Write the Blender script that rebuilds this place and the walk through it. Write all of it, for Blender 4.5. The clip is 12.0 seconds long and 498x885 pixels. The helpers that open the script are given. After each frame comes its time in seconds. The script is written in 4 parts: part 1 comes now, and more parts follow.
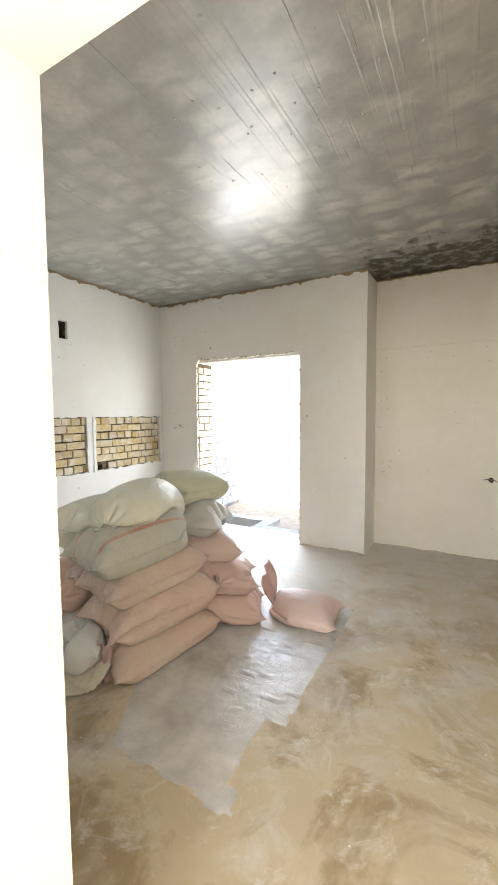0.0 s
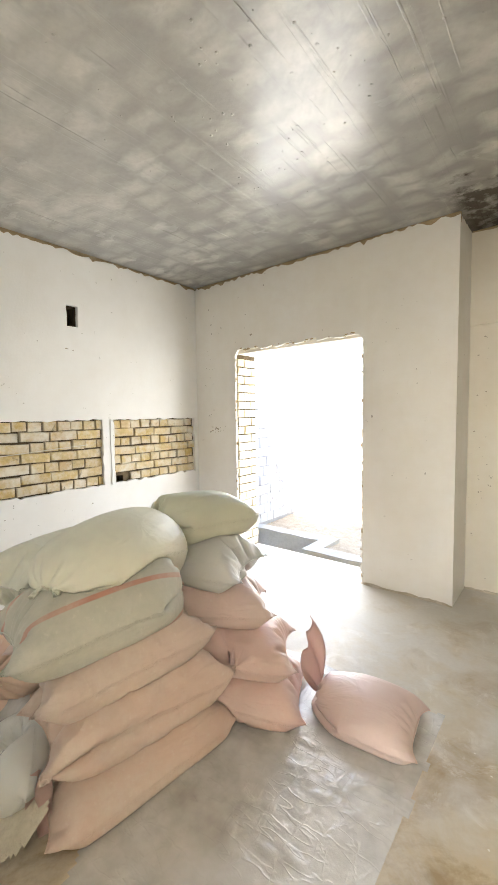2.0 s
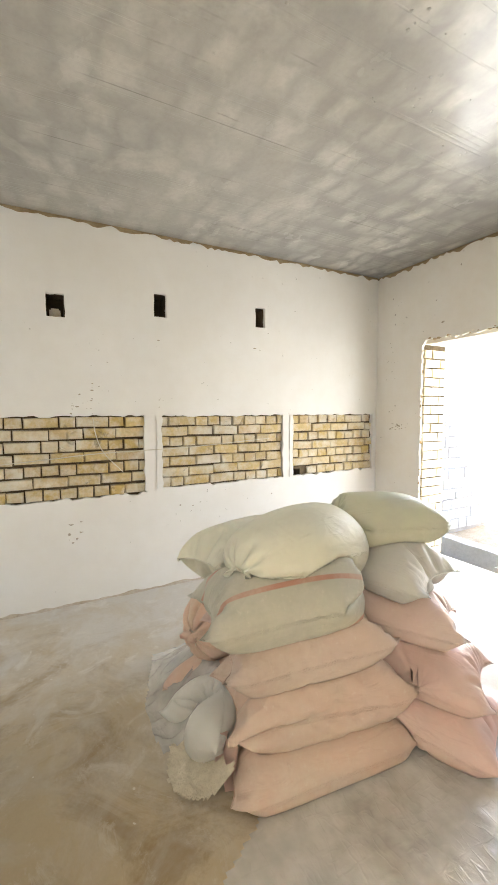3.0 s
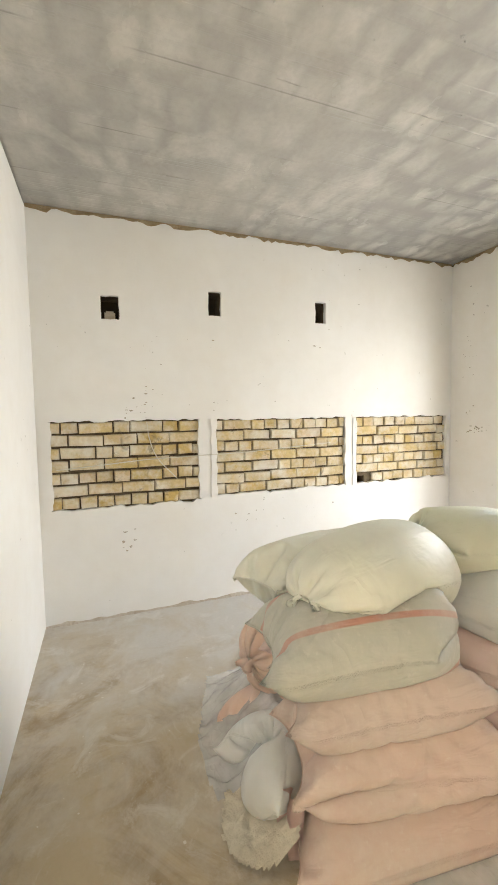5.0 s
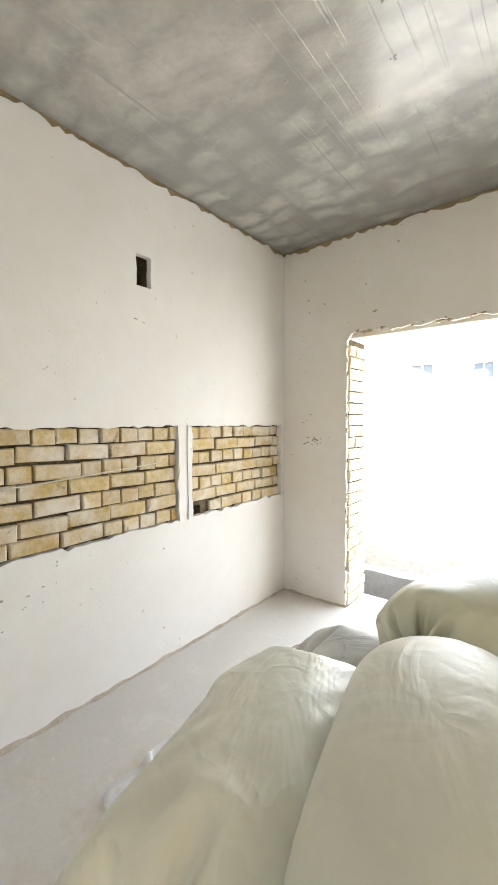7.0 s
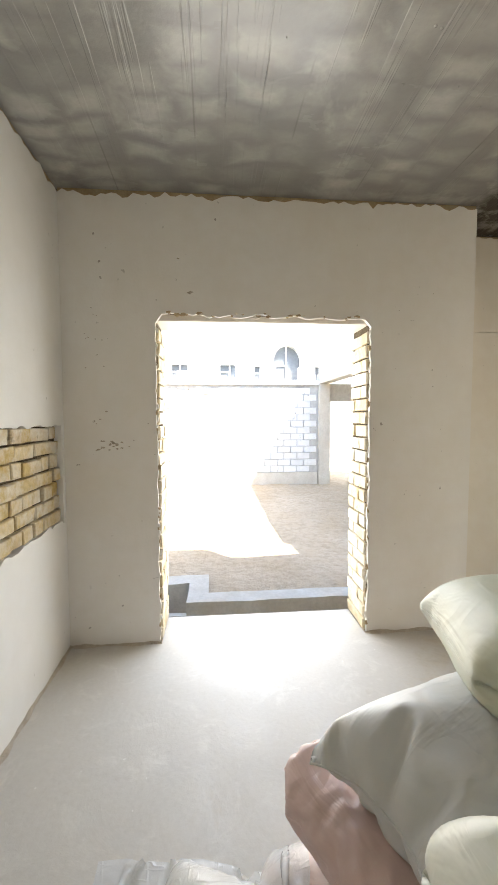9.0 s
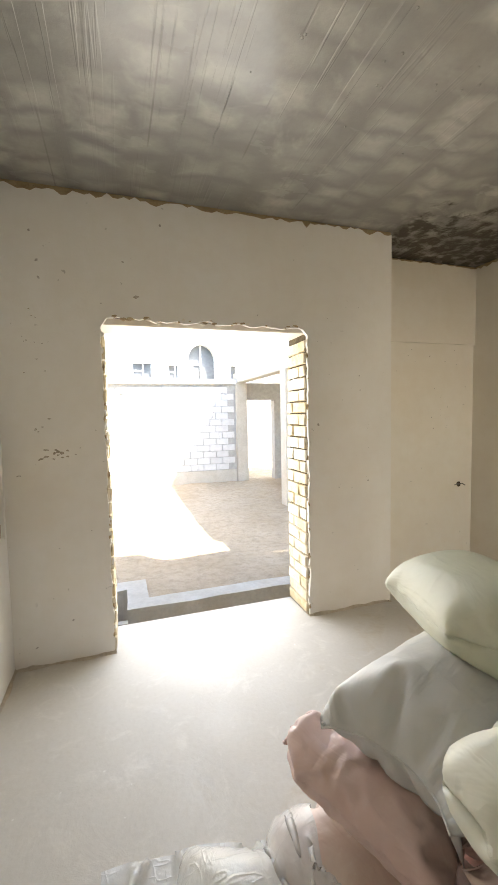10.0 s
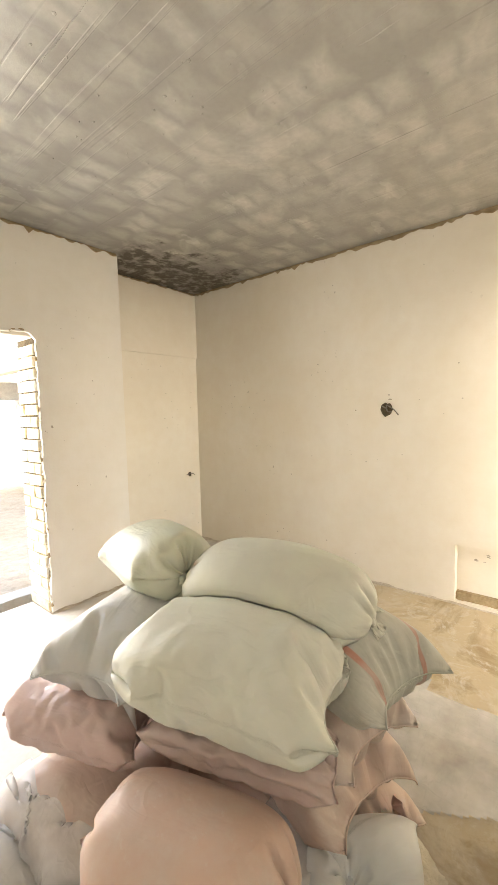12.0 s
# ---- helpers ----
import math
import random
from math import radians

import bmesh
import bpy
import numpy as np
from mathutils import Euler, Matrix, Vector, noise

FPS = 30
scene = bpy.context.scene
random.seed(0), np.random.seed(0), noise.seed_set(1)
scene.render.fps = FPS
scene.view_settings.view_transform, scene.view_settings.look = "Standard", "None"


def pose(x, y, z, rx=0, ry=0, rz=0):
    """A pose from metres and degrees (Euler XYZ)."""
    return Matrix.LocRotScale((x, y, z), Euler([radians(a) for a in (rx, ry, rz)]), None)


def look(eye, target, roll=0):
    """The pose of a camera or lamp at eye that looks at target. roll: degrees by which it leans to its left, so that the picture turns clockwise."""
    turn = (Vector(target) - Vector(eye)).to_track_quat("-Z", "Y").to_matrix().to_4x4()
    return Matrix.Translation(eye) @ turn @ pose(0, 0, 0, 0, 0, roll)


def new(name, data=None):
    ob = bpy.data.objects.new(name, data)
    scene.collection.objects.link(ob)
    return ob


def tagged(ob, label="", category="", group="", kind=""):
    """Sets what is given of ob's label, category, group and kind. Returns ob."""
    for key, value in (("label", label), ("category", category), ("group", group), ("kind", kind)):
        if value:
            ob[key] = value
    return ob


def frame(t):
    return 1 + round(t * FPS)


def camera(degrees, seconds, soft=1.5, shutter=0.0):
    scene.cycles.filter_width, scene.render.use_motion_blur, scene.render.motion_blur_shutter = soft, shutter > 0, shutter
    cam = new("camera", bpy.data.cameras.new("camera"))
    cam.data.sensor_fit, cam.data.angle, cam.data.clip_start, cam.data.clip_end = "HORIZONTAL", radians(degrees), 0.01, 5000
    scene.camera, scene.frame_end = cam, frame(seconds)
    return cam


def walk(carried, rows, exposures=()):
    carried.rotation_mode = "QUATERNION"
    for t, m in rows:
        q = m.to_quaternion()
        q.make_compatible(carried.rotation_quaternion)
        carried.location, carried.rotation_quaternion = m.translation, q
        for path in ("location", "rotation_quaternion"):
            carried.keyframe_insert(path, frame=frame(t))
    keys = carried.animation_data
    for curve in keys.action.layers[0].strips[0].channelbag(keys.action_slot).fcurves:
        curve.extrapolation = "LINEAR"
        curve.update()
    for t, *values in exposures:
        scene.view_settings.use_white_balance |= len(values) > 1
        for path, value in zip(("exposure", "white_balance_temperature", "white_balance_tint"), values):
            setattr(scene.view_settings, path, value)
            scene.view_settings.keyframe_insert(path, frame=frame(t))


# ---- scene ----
from mathutils.bvhtree import BVHTree

cam = camera(63.4, 12.0)
PATH = [
    (0, (0.116, -0.147, 1.585), (-0.869, 1.588, 1.443), -0.4),
    (0.5, (0.005, 0.069, 1.601), (-0.715, 1.93, 1.454), -0.6),
    (1, (-0.115, 0.329, 1.624), (-0.802, 2.203, 1.489), -0.9),
    (1.5, (-0.162, 0.646, 1.601), (-1.064, 2.426, 1.465), -0.8),
    (2, (-0.236, 0.81, 1.588), (-1.484, 2.367, 1.45), -0.8),
    (2.5, (-0.286, 0.813, 1.588), (-1.849, 2.053, 1.441), -0.6),
    (3, (-0.312, 0.773, 1.595), (-2.08, 1.694, 1.441), -0.3),
    (3.5, (-0.326, 0.744, 1.602), (-2.203, 1.417, 1.445), -0.3),
    (5.5, (-0.768, 0.953, 1.588), (-2.638, 1.652, 1.47), -1.3),
    (6, (-1.092, 1.093, 1.587), (-2.852, 2.036, 1.474), -1.0),
    (6.5, (-1.448, 1.148, 1.579), (-3.004, 2.399, 1.467), -0.6),
    (7, (-1.774, 1.17, 1.576), (-3.017, 2.734, 1.48), -0.2),
    (7.5, (-2.079, 1.269, 1.562), (-2.91, 3.086, 1.476), 0.1),
    (9.5, (-3.022, 1.5, 1.627), (-2.622, 3.456, 1.503), -0.6),
    (10, (-3.143, 1.429, 1.65), (-2.535, 3.329, 1.511), -1.2),
    (10.5, (-3.19, 1.28, 1.66), (-2.335, 3.082, 1.513), -1.8),
    (11, (-3.202, 1.121, 1.657), (-2.093, 2.779, 1.505), -2.0),
    (11.5, (-3.185, 1.024, 1.649), (-1.845, 2.501, 1.496), -1.7),
    (12, (-3.145, 0.957, 1.651), (-1.615, 2.235, 1.493), -1.4),
]
# seconds, stops, kelvin, tint
EXPOSURES = ((0.0, 3.4, 6000, 8), (1.5, 3.6, 6150, 8), (2.5, 3.62, 6250, 8), (3.5, 3.85, 6350, 9), (5.5, 3.84, 6250, 8), (6.5, 3.7, 6150, 8), (7.5, 3.4, 6200, 8), (9.5, 2.88, 6500, 8), (10.5, 3.08, 6800, 9), (12.0, 3.75, 6900, 10))
walk(cam, [(t, look(eye, target, roll)) for t, eye, target, roll in PATH], EXPOSURES)

# ---- light ----
SUN_DIR = Vector((0.572, -0.536, 1.0)).normalized()
world = bpy.data.worlds.new("world")
scene.world = world
world.use_nodes = True
wt = world.node_tree
sky = wt.nodes.new("ShaderNodeTexSky")
sky.sky_type = "NISHITA"
sky.sun_disc = False
sky.sun_elevation = math.asin(SUN_DIR.z)
sky.sun_rotation = math.atan2(SUN_DIR.x, SUN_DIR.y)
wt.links.new(sky.outputs[0], wt.nodes["Background"].inputs[0])
wt.nodes["Background"].inputs[1].default_value = 0.15
sun = new("sun", bpy.data.lights.new("sun", "SUN"))
sun.data.energy, sun.data.angle, sun.data.color = 2.4, radians(0.5), (1.0, 0.95, 0.87)
sun.matrix_world = look(SUN_DIR * 30, (0, 0, 0))
# added fill lamp in an invented window of the unseen hall behind the entrance
hall = new("hall_fill_light", bpy.data.lights.new("hall_fill_light", "AREA"))
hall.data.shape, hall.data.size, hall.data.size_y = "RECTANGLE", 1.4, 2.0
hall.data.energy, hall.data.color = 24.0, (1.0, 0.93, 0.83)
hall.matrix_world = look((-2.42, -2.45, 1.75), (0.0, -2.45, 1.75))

# second fill lamp, added at the hall's south end, straight towards the entrance
hall_south = new("hall_south_fill", bpy.data.lights.new("hall_south_fill", "AREA"))
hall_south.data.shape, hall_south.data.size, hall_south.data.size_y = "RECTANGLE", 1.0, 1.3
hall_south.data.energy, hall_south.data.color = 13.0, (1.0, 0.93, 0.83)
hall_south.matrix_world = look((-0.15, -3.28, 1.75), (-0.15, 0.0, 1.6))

# added lamp in the doorway's opening, strengthens the sky's light into the room
door_fill = new("doorway_fill_light", bpy.data.lights.new("doorway_fill_light", "AREA"))
door_fill.data.shape, door_fill.data.size, door_fill.data.size_y = "RECTANGLE", 1.42, 2.2
door_fill.data.energy, door_fill.data.color = 5.8, (1.0, 0.97, 0.92)
door_fill.matrix_world = look((-2.48, 4.74, 1.2), (-2.48, 3.0, 1.2))

# ---- materials ----
def node(nt, kind, **values):
    n = nt.nodes.new(kind)
    for key, value in values.items():
        n.inputs[key].default_value = value
    return n


def material(name, rough=0.8, metal=0.0):
    ma = bpy.data.materials.new(name)
    ma.use_nodes = True
    nt = ma.node_tree
    b = nt.nodes["Principled BSDF"]
    b.inputs["Roughness"].default_value = rough
    b.inputs["Metallic"].default_value = metal
    geo = nt.nodes.new("ShaderNodeNewGeometry")
    return ma, nt, b, geo.outputs["Position"]


def noise_of(nt, place, scale, detail=4.0, rough=0.55, stretch=None, distort=0.0):
    if stretch:
        mp = nt.nodes.new("ShaderNodeMapping")
        mp.inputs["Scale"].default_value = stretch
        nt.links.new(place, mp.inputs["Vector"])
        place = mp.outputs[0]
    n = node(nt, "ShaderNodeTexNoise", Scale=scale, Detail=detail, Roughness=rough, Distortion=distort)
    nt.links.new(place, n.inputs["Vector"])
    return n.outputs["Fac"]


def ramp(nt, fac, stops):
    r = nt.nodes.new("ShaderNodeValToRGB")
    e = r.color_ramp.elements
    while len(e) < len(stops):
        e.new(0.5)
    for el, (at, c) in zip(e, stops):
        el.position = at
        el.color = (c, c, c, 1) if isinstance(c, (int, float)) else (*c, 1)
    nt.links.new(fac, r.inputs[0])
    return r.outputs[0]


def mix(nt, fac, a, b, mode="MIX"):
    m = nt.nodes.new("ShaderNodeMix")
    m.data_type, m.blend_type = "RGBA", mode
    for sock, v in ((m.inputs["Factor"], fac), (m.inputs["A"], a), (m.inputs["B"], b)):
        if isinstance(v, (int, float)):
            sock.default_value = v
        elif isinstance(v, tuple):
            sock.default_value = (*v, 1)
        else:
            nt.links.new(v, sock)
    return m.outputs["Result"]


def calc(nt, op, a, b=0.0, clamp=False):
    m = nt.nodes.new("ShaderNodeMath")
    m.operation, m.use_clamp = op, clamp
    for sock, v in ((m.inputs[0], a), (m.inputs[1], b)):
        if isinstance(v, (int, float)):
            sock.default_value = v
        else:
            nt.links.new(v, sock)
    return m.outputs[0]


def bump(nt, b, height, strength, distance):
    n = node(nt, "ShaderNodeBump", Strength=strength, Distance=distance)
    nt.links.new(height, n.inputs["Height"])
    nt.links.new(n.outputs[0], b.inputs["Normal"])


def axes(nt, place):
    s = nt.nodes.new("ShaderNodeSeparateXYZ")
    nt.links.new(place, s.inputs[0])
    return s.outputs


def plaster(name, base, stain, amount):
    """Trowelled gypsum plaster: cloudy tone, damp stains, small dark pits."""
    ma, nt, b, p = material(name, 0.88)
    cloud = noise_of(nt, p, 1.3, 5, 0.6)
    fine = noise_of(nt, p, 9, 5, 0.6)
    trowel = noise_of(nt, p, 3.0, 4, 0.6, (1, 1, 0.35), 0.6)
    c = mix(nt, ramp(nt, cloud, ((0.35, 0), (0.75, amount))), base, stain)
    c = mix(nt, ramp(nt, fine, ((0.4, 0), (0.8, amount * 0.5))), c, stain)
    c = mix(nt, ramp(nt, trowel, ((0.55, 0), (0.8, 0.25))), c, tuple(min(1, v * 1.06) for v in base))
    pits = ramp(nt, noise_of(nt, p, 26, 2, 0.4), ((0.735, 0), (0.77, 1)))
    where = ramp(nt, noise_of(nt, p, 1.7, 2), ((0.5, 0), (0.62, 0.6)))
    c = mix(nt, calc(nt, "MULTIPLY", pits, where), c, (0.16, 0.13, 0.09))
    nt.links.new(c, b.inputs["Base Color"])
    bump(nt, b, calc(nt, "ADD", calc(nt, "MULTIPLY", trowel, 0.6), calc(nt, "MULTIPLY", noise_of(nt, p, 60, 3), 0.25)), 0.35, 0.012)
    return ma


def masonry(name, colours, dust, dusty, scale=30):
    """Bricks that differ piece by piece, pitted and smeared with pale mortar."""
    ma, nt, b, p = material(name, 0.92)
    info = nt.nodes.new("ShaderNodeObjectInfo")
    own = ramp(nt, info.outputs["Random"], tuple((i / (len(colours) - 1), c) for i, c in enumerate(colours)))
    grain = noise_of(nt, p, scale, 5, 0.65)
    c = mix(nt, ramp(nt, grain, ((0.35, 0), (0.75, 0.5))), own, tuple(v * 0.55 for v in colours[0]))
    c = mix(nt, ramp(nt, noise_of(nt, p, 6, 5, 0.7), ((0.42, 0), (0.64, dusty))), c, dust)
    c = mix(nt, ramp(nt, noise_of(nt, p, 4.3, 4, 0.7, (1, 1, 1), 1.0), ((0.62, 0), (0.72, 0.7))), c, (0.13, 0.105, 0.07))
    nt.links.new(c, b.inputs["Base Color"])
    bump(nt, b, grain, 0.6, 0.01)
    return ma


def plain(name, base, other, scale, rough=0.85, strength=0.4, distance=0.01, lo=0.35, hi=0.7):
    ma, nt, b, p = material(name, rough)
    n1 = noise_of(nt, p, scale, 6, 0.62)
    n2 = noise_of(nt, p, scale * 7, 4, 0.6)
    c = mix(nt, ramp(nt, n1, ((lo, 0), (hi, 1))), base, other)
    c = mix(nt, ramp(nt, n2, ((0.4, 0), (0.8, 0.4))), c, tuple(v * 0.7 for v in base))
    nt.links.new(c, b.inputs["Base Color"])
    bump(nt, b, n2, strength, distance)
    return ma


def woven(name, base, dusty, stripes=None):
    """Woven plastic sacking with cement dust on it, some of it striped."""
    ma, nt, b, p = material(name, 0.46)
    a = nt.nodes.new("ShaderNodeAttribute")
    a.attribute_name = "cloth"
    tex = a.outputs["Vector"]
    ob = nt.nodes.new("ShaderNodeTexCoord").outputs["Object"]
    info = nt.nodes.new("ShaderNodeObjectInfo")
    hue = nt.nodes.new("ShaderNodeHueSaturation")
    hue.inputs["Color"].default_value = (*base, 1)
    nt.links.new(calc(nt, "ADD", calc(nt, "MULTIPLY", info.outputs["Random"], 0.16), 0.92), hue.inputs["Value"])
    nt.links.new(calc(nt, "ADD", calc(nt, "MULTIPLY", info.outputs["Random"], 0.5), 0.75), hue.inputs["Saturation"])
    c = hue.outputs[0]
    if stripes:
        st = nt.nodes.new("ShaderNodeAttribute")
        st.attribute_name = "across"
        near = calc(nt, "ABSOLUTE", calc(nt, "SUBTRACT", calc(nt, "ABSOLUTE", st.outputs["Fac"], 0.0), 0.52), 0.0)
        c = mix(nt, ramp(nt, near, ((0.03, 0.9), (0.045, 0))), c, stripes)
    # cement dust rubbed into the cloth, and worn darker patches
    c = mix(nt, ramp(nt, noise_of(nt, ob, 2.4, 4, 0.6), ((0.42, 0), (0.75, 0.55))), c, tuple(v * 0.74 for v in base))
    c = mix(nt, ramp(nt, noise_of(nt, ob, 5.0, 6, 0.7), ((0.44, 0), (0.70, dusty))), c, (0.74, 0.69, 0.60))
    c = mix(nt, ramp(nt, noise_of(nt, ob, 30, 4, 0.7), ((0.60, 0), (0.72, dusty * 0.7))), c, (0.78, 0.74, 0.66))
    nt.links.new(c, b.inputs["Base Color"])
    b.inputs["Subsurface Weight"].default_value = 0.06
    b.inputs["Subsurface Radius"].default_value = (0.02, 0.012, 0.008)
    # small pulls along and across the weave, and the weave itself
    pull = ramp(nt, noise_of(nt, tex, 4.0, 3, 0.5, (1, 2.6, 1), 0.9), ((0.42, 0), (0.68, 1)))
    pull2 = ramp(nt, calc(nt, "ABSOLUTE", calc(nt, "SUBTRACT", noise_of(nt, ob, 6.0, 2, 0.5, None, 0.5), 0.5), 0.0), ((0.0, 1), (0.09, 0)))
    tape = noise_of(nt, tex, 110, 1, 0.4, (1, 0.1, 1))
    tape2 = noise_of(nt, tex, 110, 1, 0.4, (0.1, 1, 1))
    h = calc(nt, "ADD", calc(nt, "MULTIPLY", pull, 0.55), calc(nt, "MULTIPLY", pull2, 0.2))
    h = calc(nt, "ADD", h, calc(nt, "MULTIPLY", calc(nt, "ADD", tape, tape2), 0.035))
    bump(nt, b, h, 0.5, 0.012)
    return ma


def film_sheet(name, cover, tint, glow=0.35):
    """Thin crumpled polythene that lets light through, milky where it is creased and dusty."""
    ma, nt, b, p = material(name, 0.15)
    crease = ramp(nt, calc(nt, "ABSOLUTE", calc(nt, "SUBTRACT", noise_of(nt, p, 5, 3, 0.55, (1.6, 0.5, 1), 0.15), 0.5), 0.0), ((0.0, 1), (0.035, 0)))
    crease2 = ramp(nt, calc(nt, "ABSOLUTE", calc(nt, "SUBTRACT", noise_of(nt, p, 9, 2, 0.5, (0.5, 1.5, 1), 0.1), 0.5), 0.0), ((0.0, 1), (0.03, 0)))
    crease = calc(nt, "MAXIMUM", crease, crease2)
    broad = noise_of(nt, p, 3, 4, 0.6)
    b.inputs["Base Color"].default_value = (*tint, 1)
    b.inputs["Specular IOR Level"].default_value = 0.8
    through_light = nt.nodes.new("ShaderNodeBsdfTranslucent")
    through_light.inputs["Color"].default_value = (*tint, 1)
    clear = nt.nodes.new("ShaderNodeBsdfTransparent")
    body, whole = nt.nodes.new("ShaderNodeMixShader"), nt.nodes.new("ShaderNodeMixShader")
    body.inputs[0].default_value = glow
    nt.links.new(b.outputs[0], body.inputs[1])
    nt.links.new(through_light.outputs[0], body.inputs[2])
    alpha = ramp(nt, broad, ((0.3, cover - 0.22), (0.7, cover + 0.15)))
    nt.links.new(alpha, whole.inputs[0])
    nt.links.new(clear.outputs[0], whole.inputs[1])
    nt.links.new(body.outputs[0], whole.inputs[2])
    nt.links.new(whole.outputs[0], nt.nodes["Material Output"].inputs["Surface"])
    bump(nt, b, calc(nt, "ADD", calc(nt, "MULTIPLY", crease, 0.25), calc(nt, "MULTIPLY", noise_of(nt, p, 14, 4, 0.6), 0.9)), 0.35, 0.018)
    return ma


WHITE_PLASTER = plaster("white_plaster", (0.84, 0.83, 0.80), (0.74, 0.71, 0.65), 0.5)
IVORY_PLASTER = plaster("ivory_plaster", (0.83, 0.81, 0.765), (0.72, 0.67, 0.58), 0.55)
CREAM_PLASTER = plaster("cream_plaster", (0.80, 0.755, 0.665), (0.70, 0.62, 0.49), 0.6)
YELLOW_BRICK = masonry("yellow_brick", ((0.56, 0.40, 0.14), (0.66, 0.51, 0.25), (0.60, 0.48, 0.28), (0.72, 0.59, 0.35), (0.57, 0.42, 0.24)), (0.72, 0.68, 0.59), 0.9)
PALE_BRICK = masonry("pale_brick", ((0.64, 0.50, 0.26), (0.70, 0.60, 0.40), (0.68, 0.55, 0.33), (0.72, 0.65, 0.50)), (0.78, 0.75, 0.69), 0.6)
WHITE_BLOCK = masonry("white_block", ((0.72, 0.70, 0.66), (0.78, 0.76, 0.72), (0.68, 0.66, 0.62)), (0.8, 0.79, 0.77), 0.5, 12)
MORTAR = plain("mortar", (0.07, 0.05, 0.025), (0.20, 0.15, 0.085), 9, 0.95, 0.7, 0.02)
CLAY = plain("clay_filling", (0.36, 0.26, 0.14), (0.50, 0.40, 0.25), 12, 0.95, 0.8, 0.02)
FOOT = plain("wall_foot_mortar", (0.50, 0.43, 0.33), (0.66, 0.60, 0.51), 12, 0.95, 0.8, 0.02)
PALE_MORTAR = plain("pale_mortar", (0.44, 0.42, 0.38), (0.55, 0.53, 0.49), 8, 0.95)
CONCRETE = plain("curb_concrete", (0.57, 0.51, 0.41), (0.67, 0.62, 0.53), 4, 0.9)
RENDER_WHITE = plain("facade_render", (0.72, 0.71, 0.68), (0.80, 0.79, 0.77), 2, 0.9)
# near-black brown: the shade inside ducts and cable holes is put into the colour
DARK_HOLE = plain("hole_shade", (0.05, 0.037, 0.02), (0.10, 0.07, 0.035), 12, 0.95)
WIRE = plain("grey_wire", (0.10, 0.09, 0.08), (0.22, 0.19, 0.15), 30, 0.5)
CORD = plain("pale_cord", (0.66, 0.62, 0.52), (0.74, 0.70, 0.62), 30, 0.7)
GLASS_DARK = plain("dark_pane", (0.17, 0.17, 0.17), (0.24, 0.24, 0.23), 2, 0.5, 0.05)
PINK = woven("pink_sacking", (0.68, 0.515, 0.43), 0.42)
ROSE = woven("rose_sacking", (0.74, 0.54, 0.49), 0.25)
GREEN = woven("green_sacking", (0.62, 0.625, 0.52), 0.2)
PALE_GREEN = woven("pale_green_sacking", (0.75, 0.75, 0.66), 0.25)
GREY = woven("grey_sacking", (0.70, 0.705, 0.69), 0.3)
STRIPED = woven("striped_sacking", (0.50, 0.50, 0.44), 0.4, (0.55, 0.24, 0.17))
FILM = film_sheet("polythene", 0.56, (0.92, 0.92, 0.92), 0.06)
FILM_THICK = film_sheet("milky_polythene", 0.7, (0.92, 0.92, 0.91))
PAPER = plain("dusty_sacking", (0.62, 0.56, 0.44), (0.75, 0.70, 0.58), 6, 0.85, 0.6, 0.02)


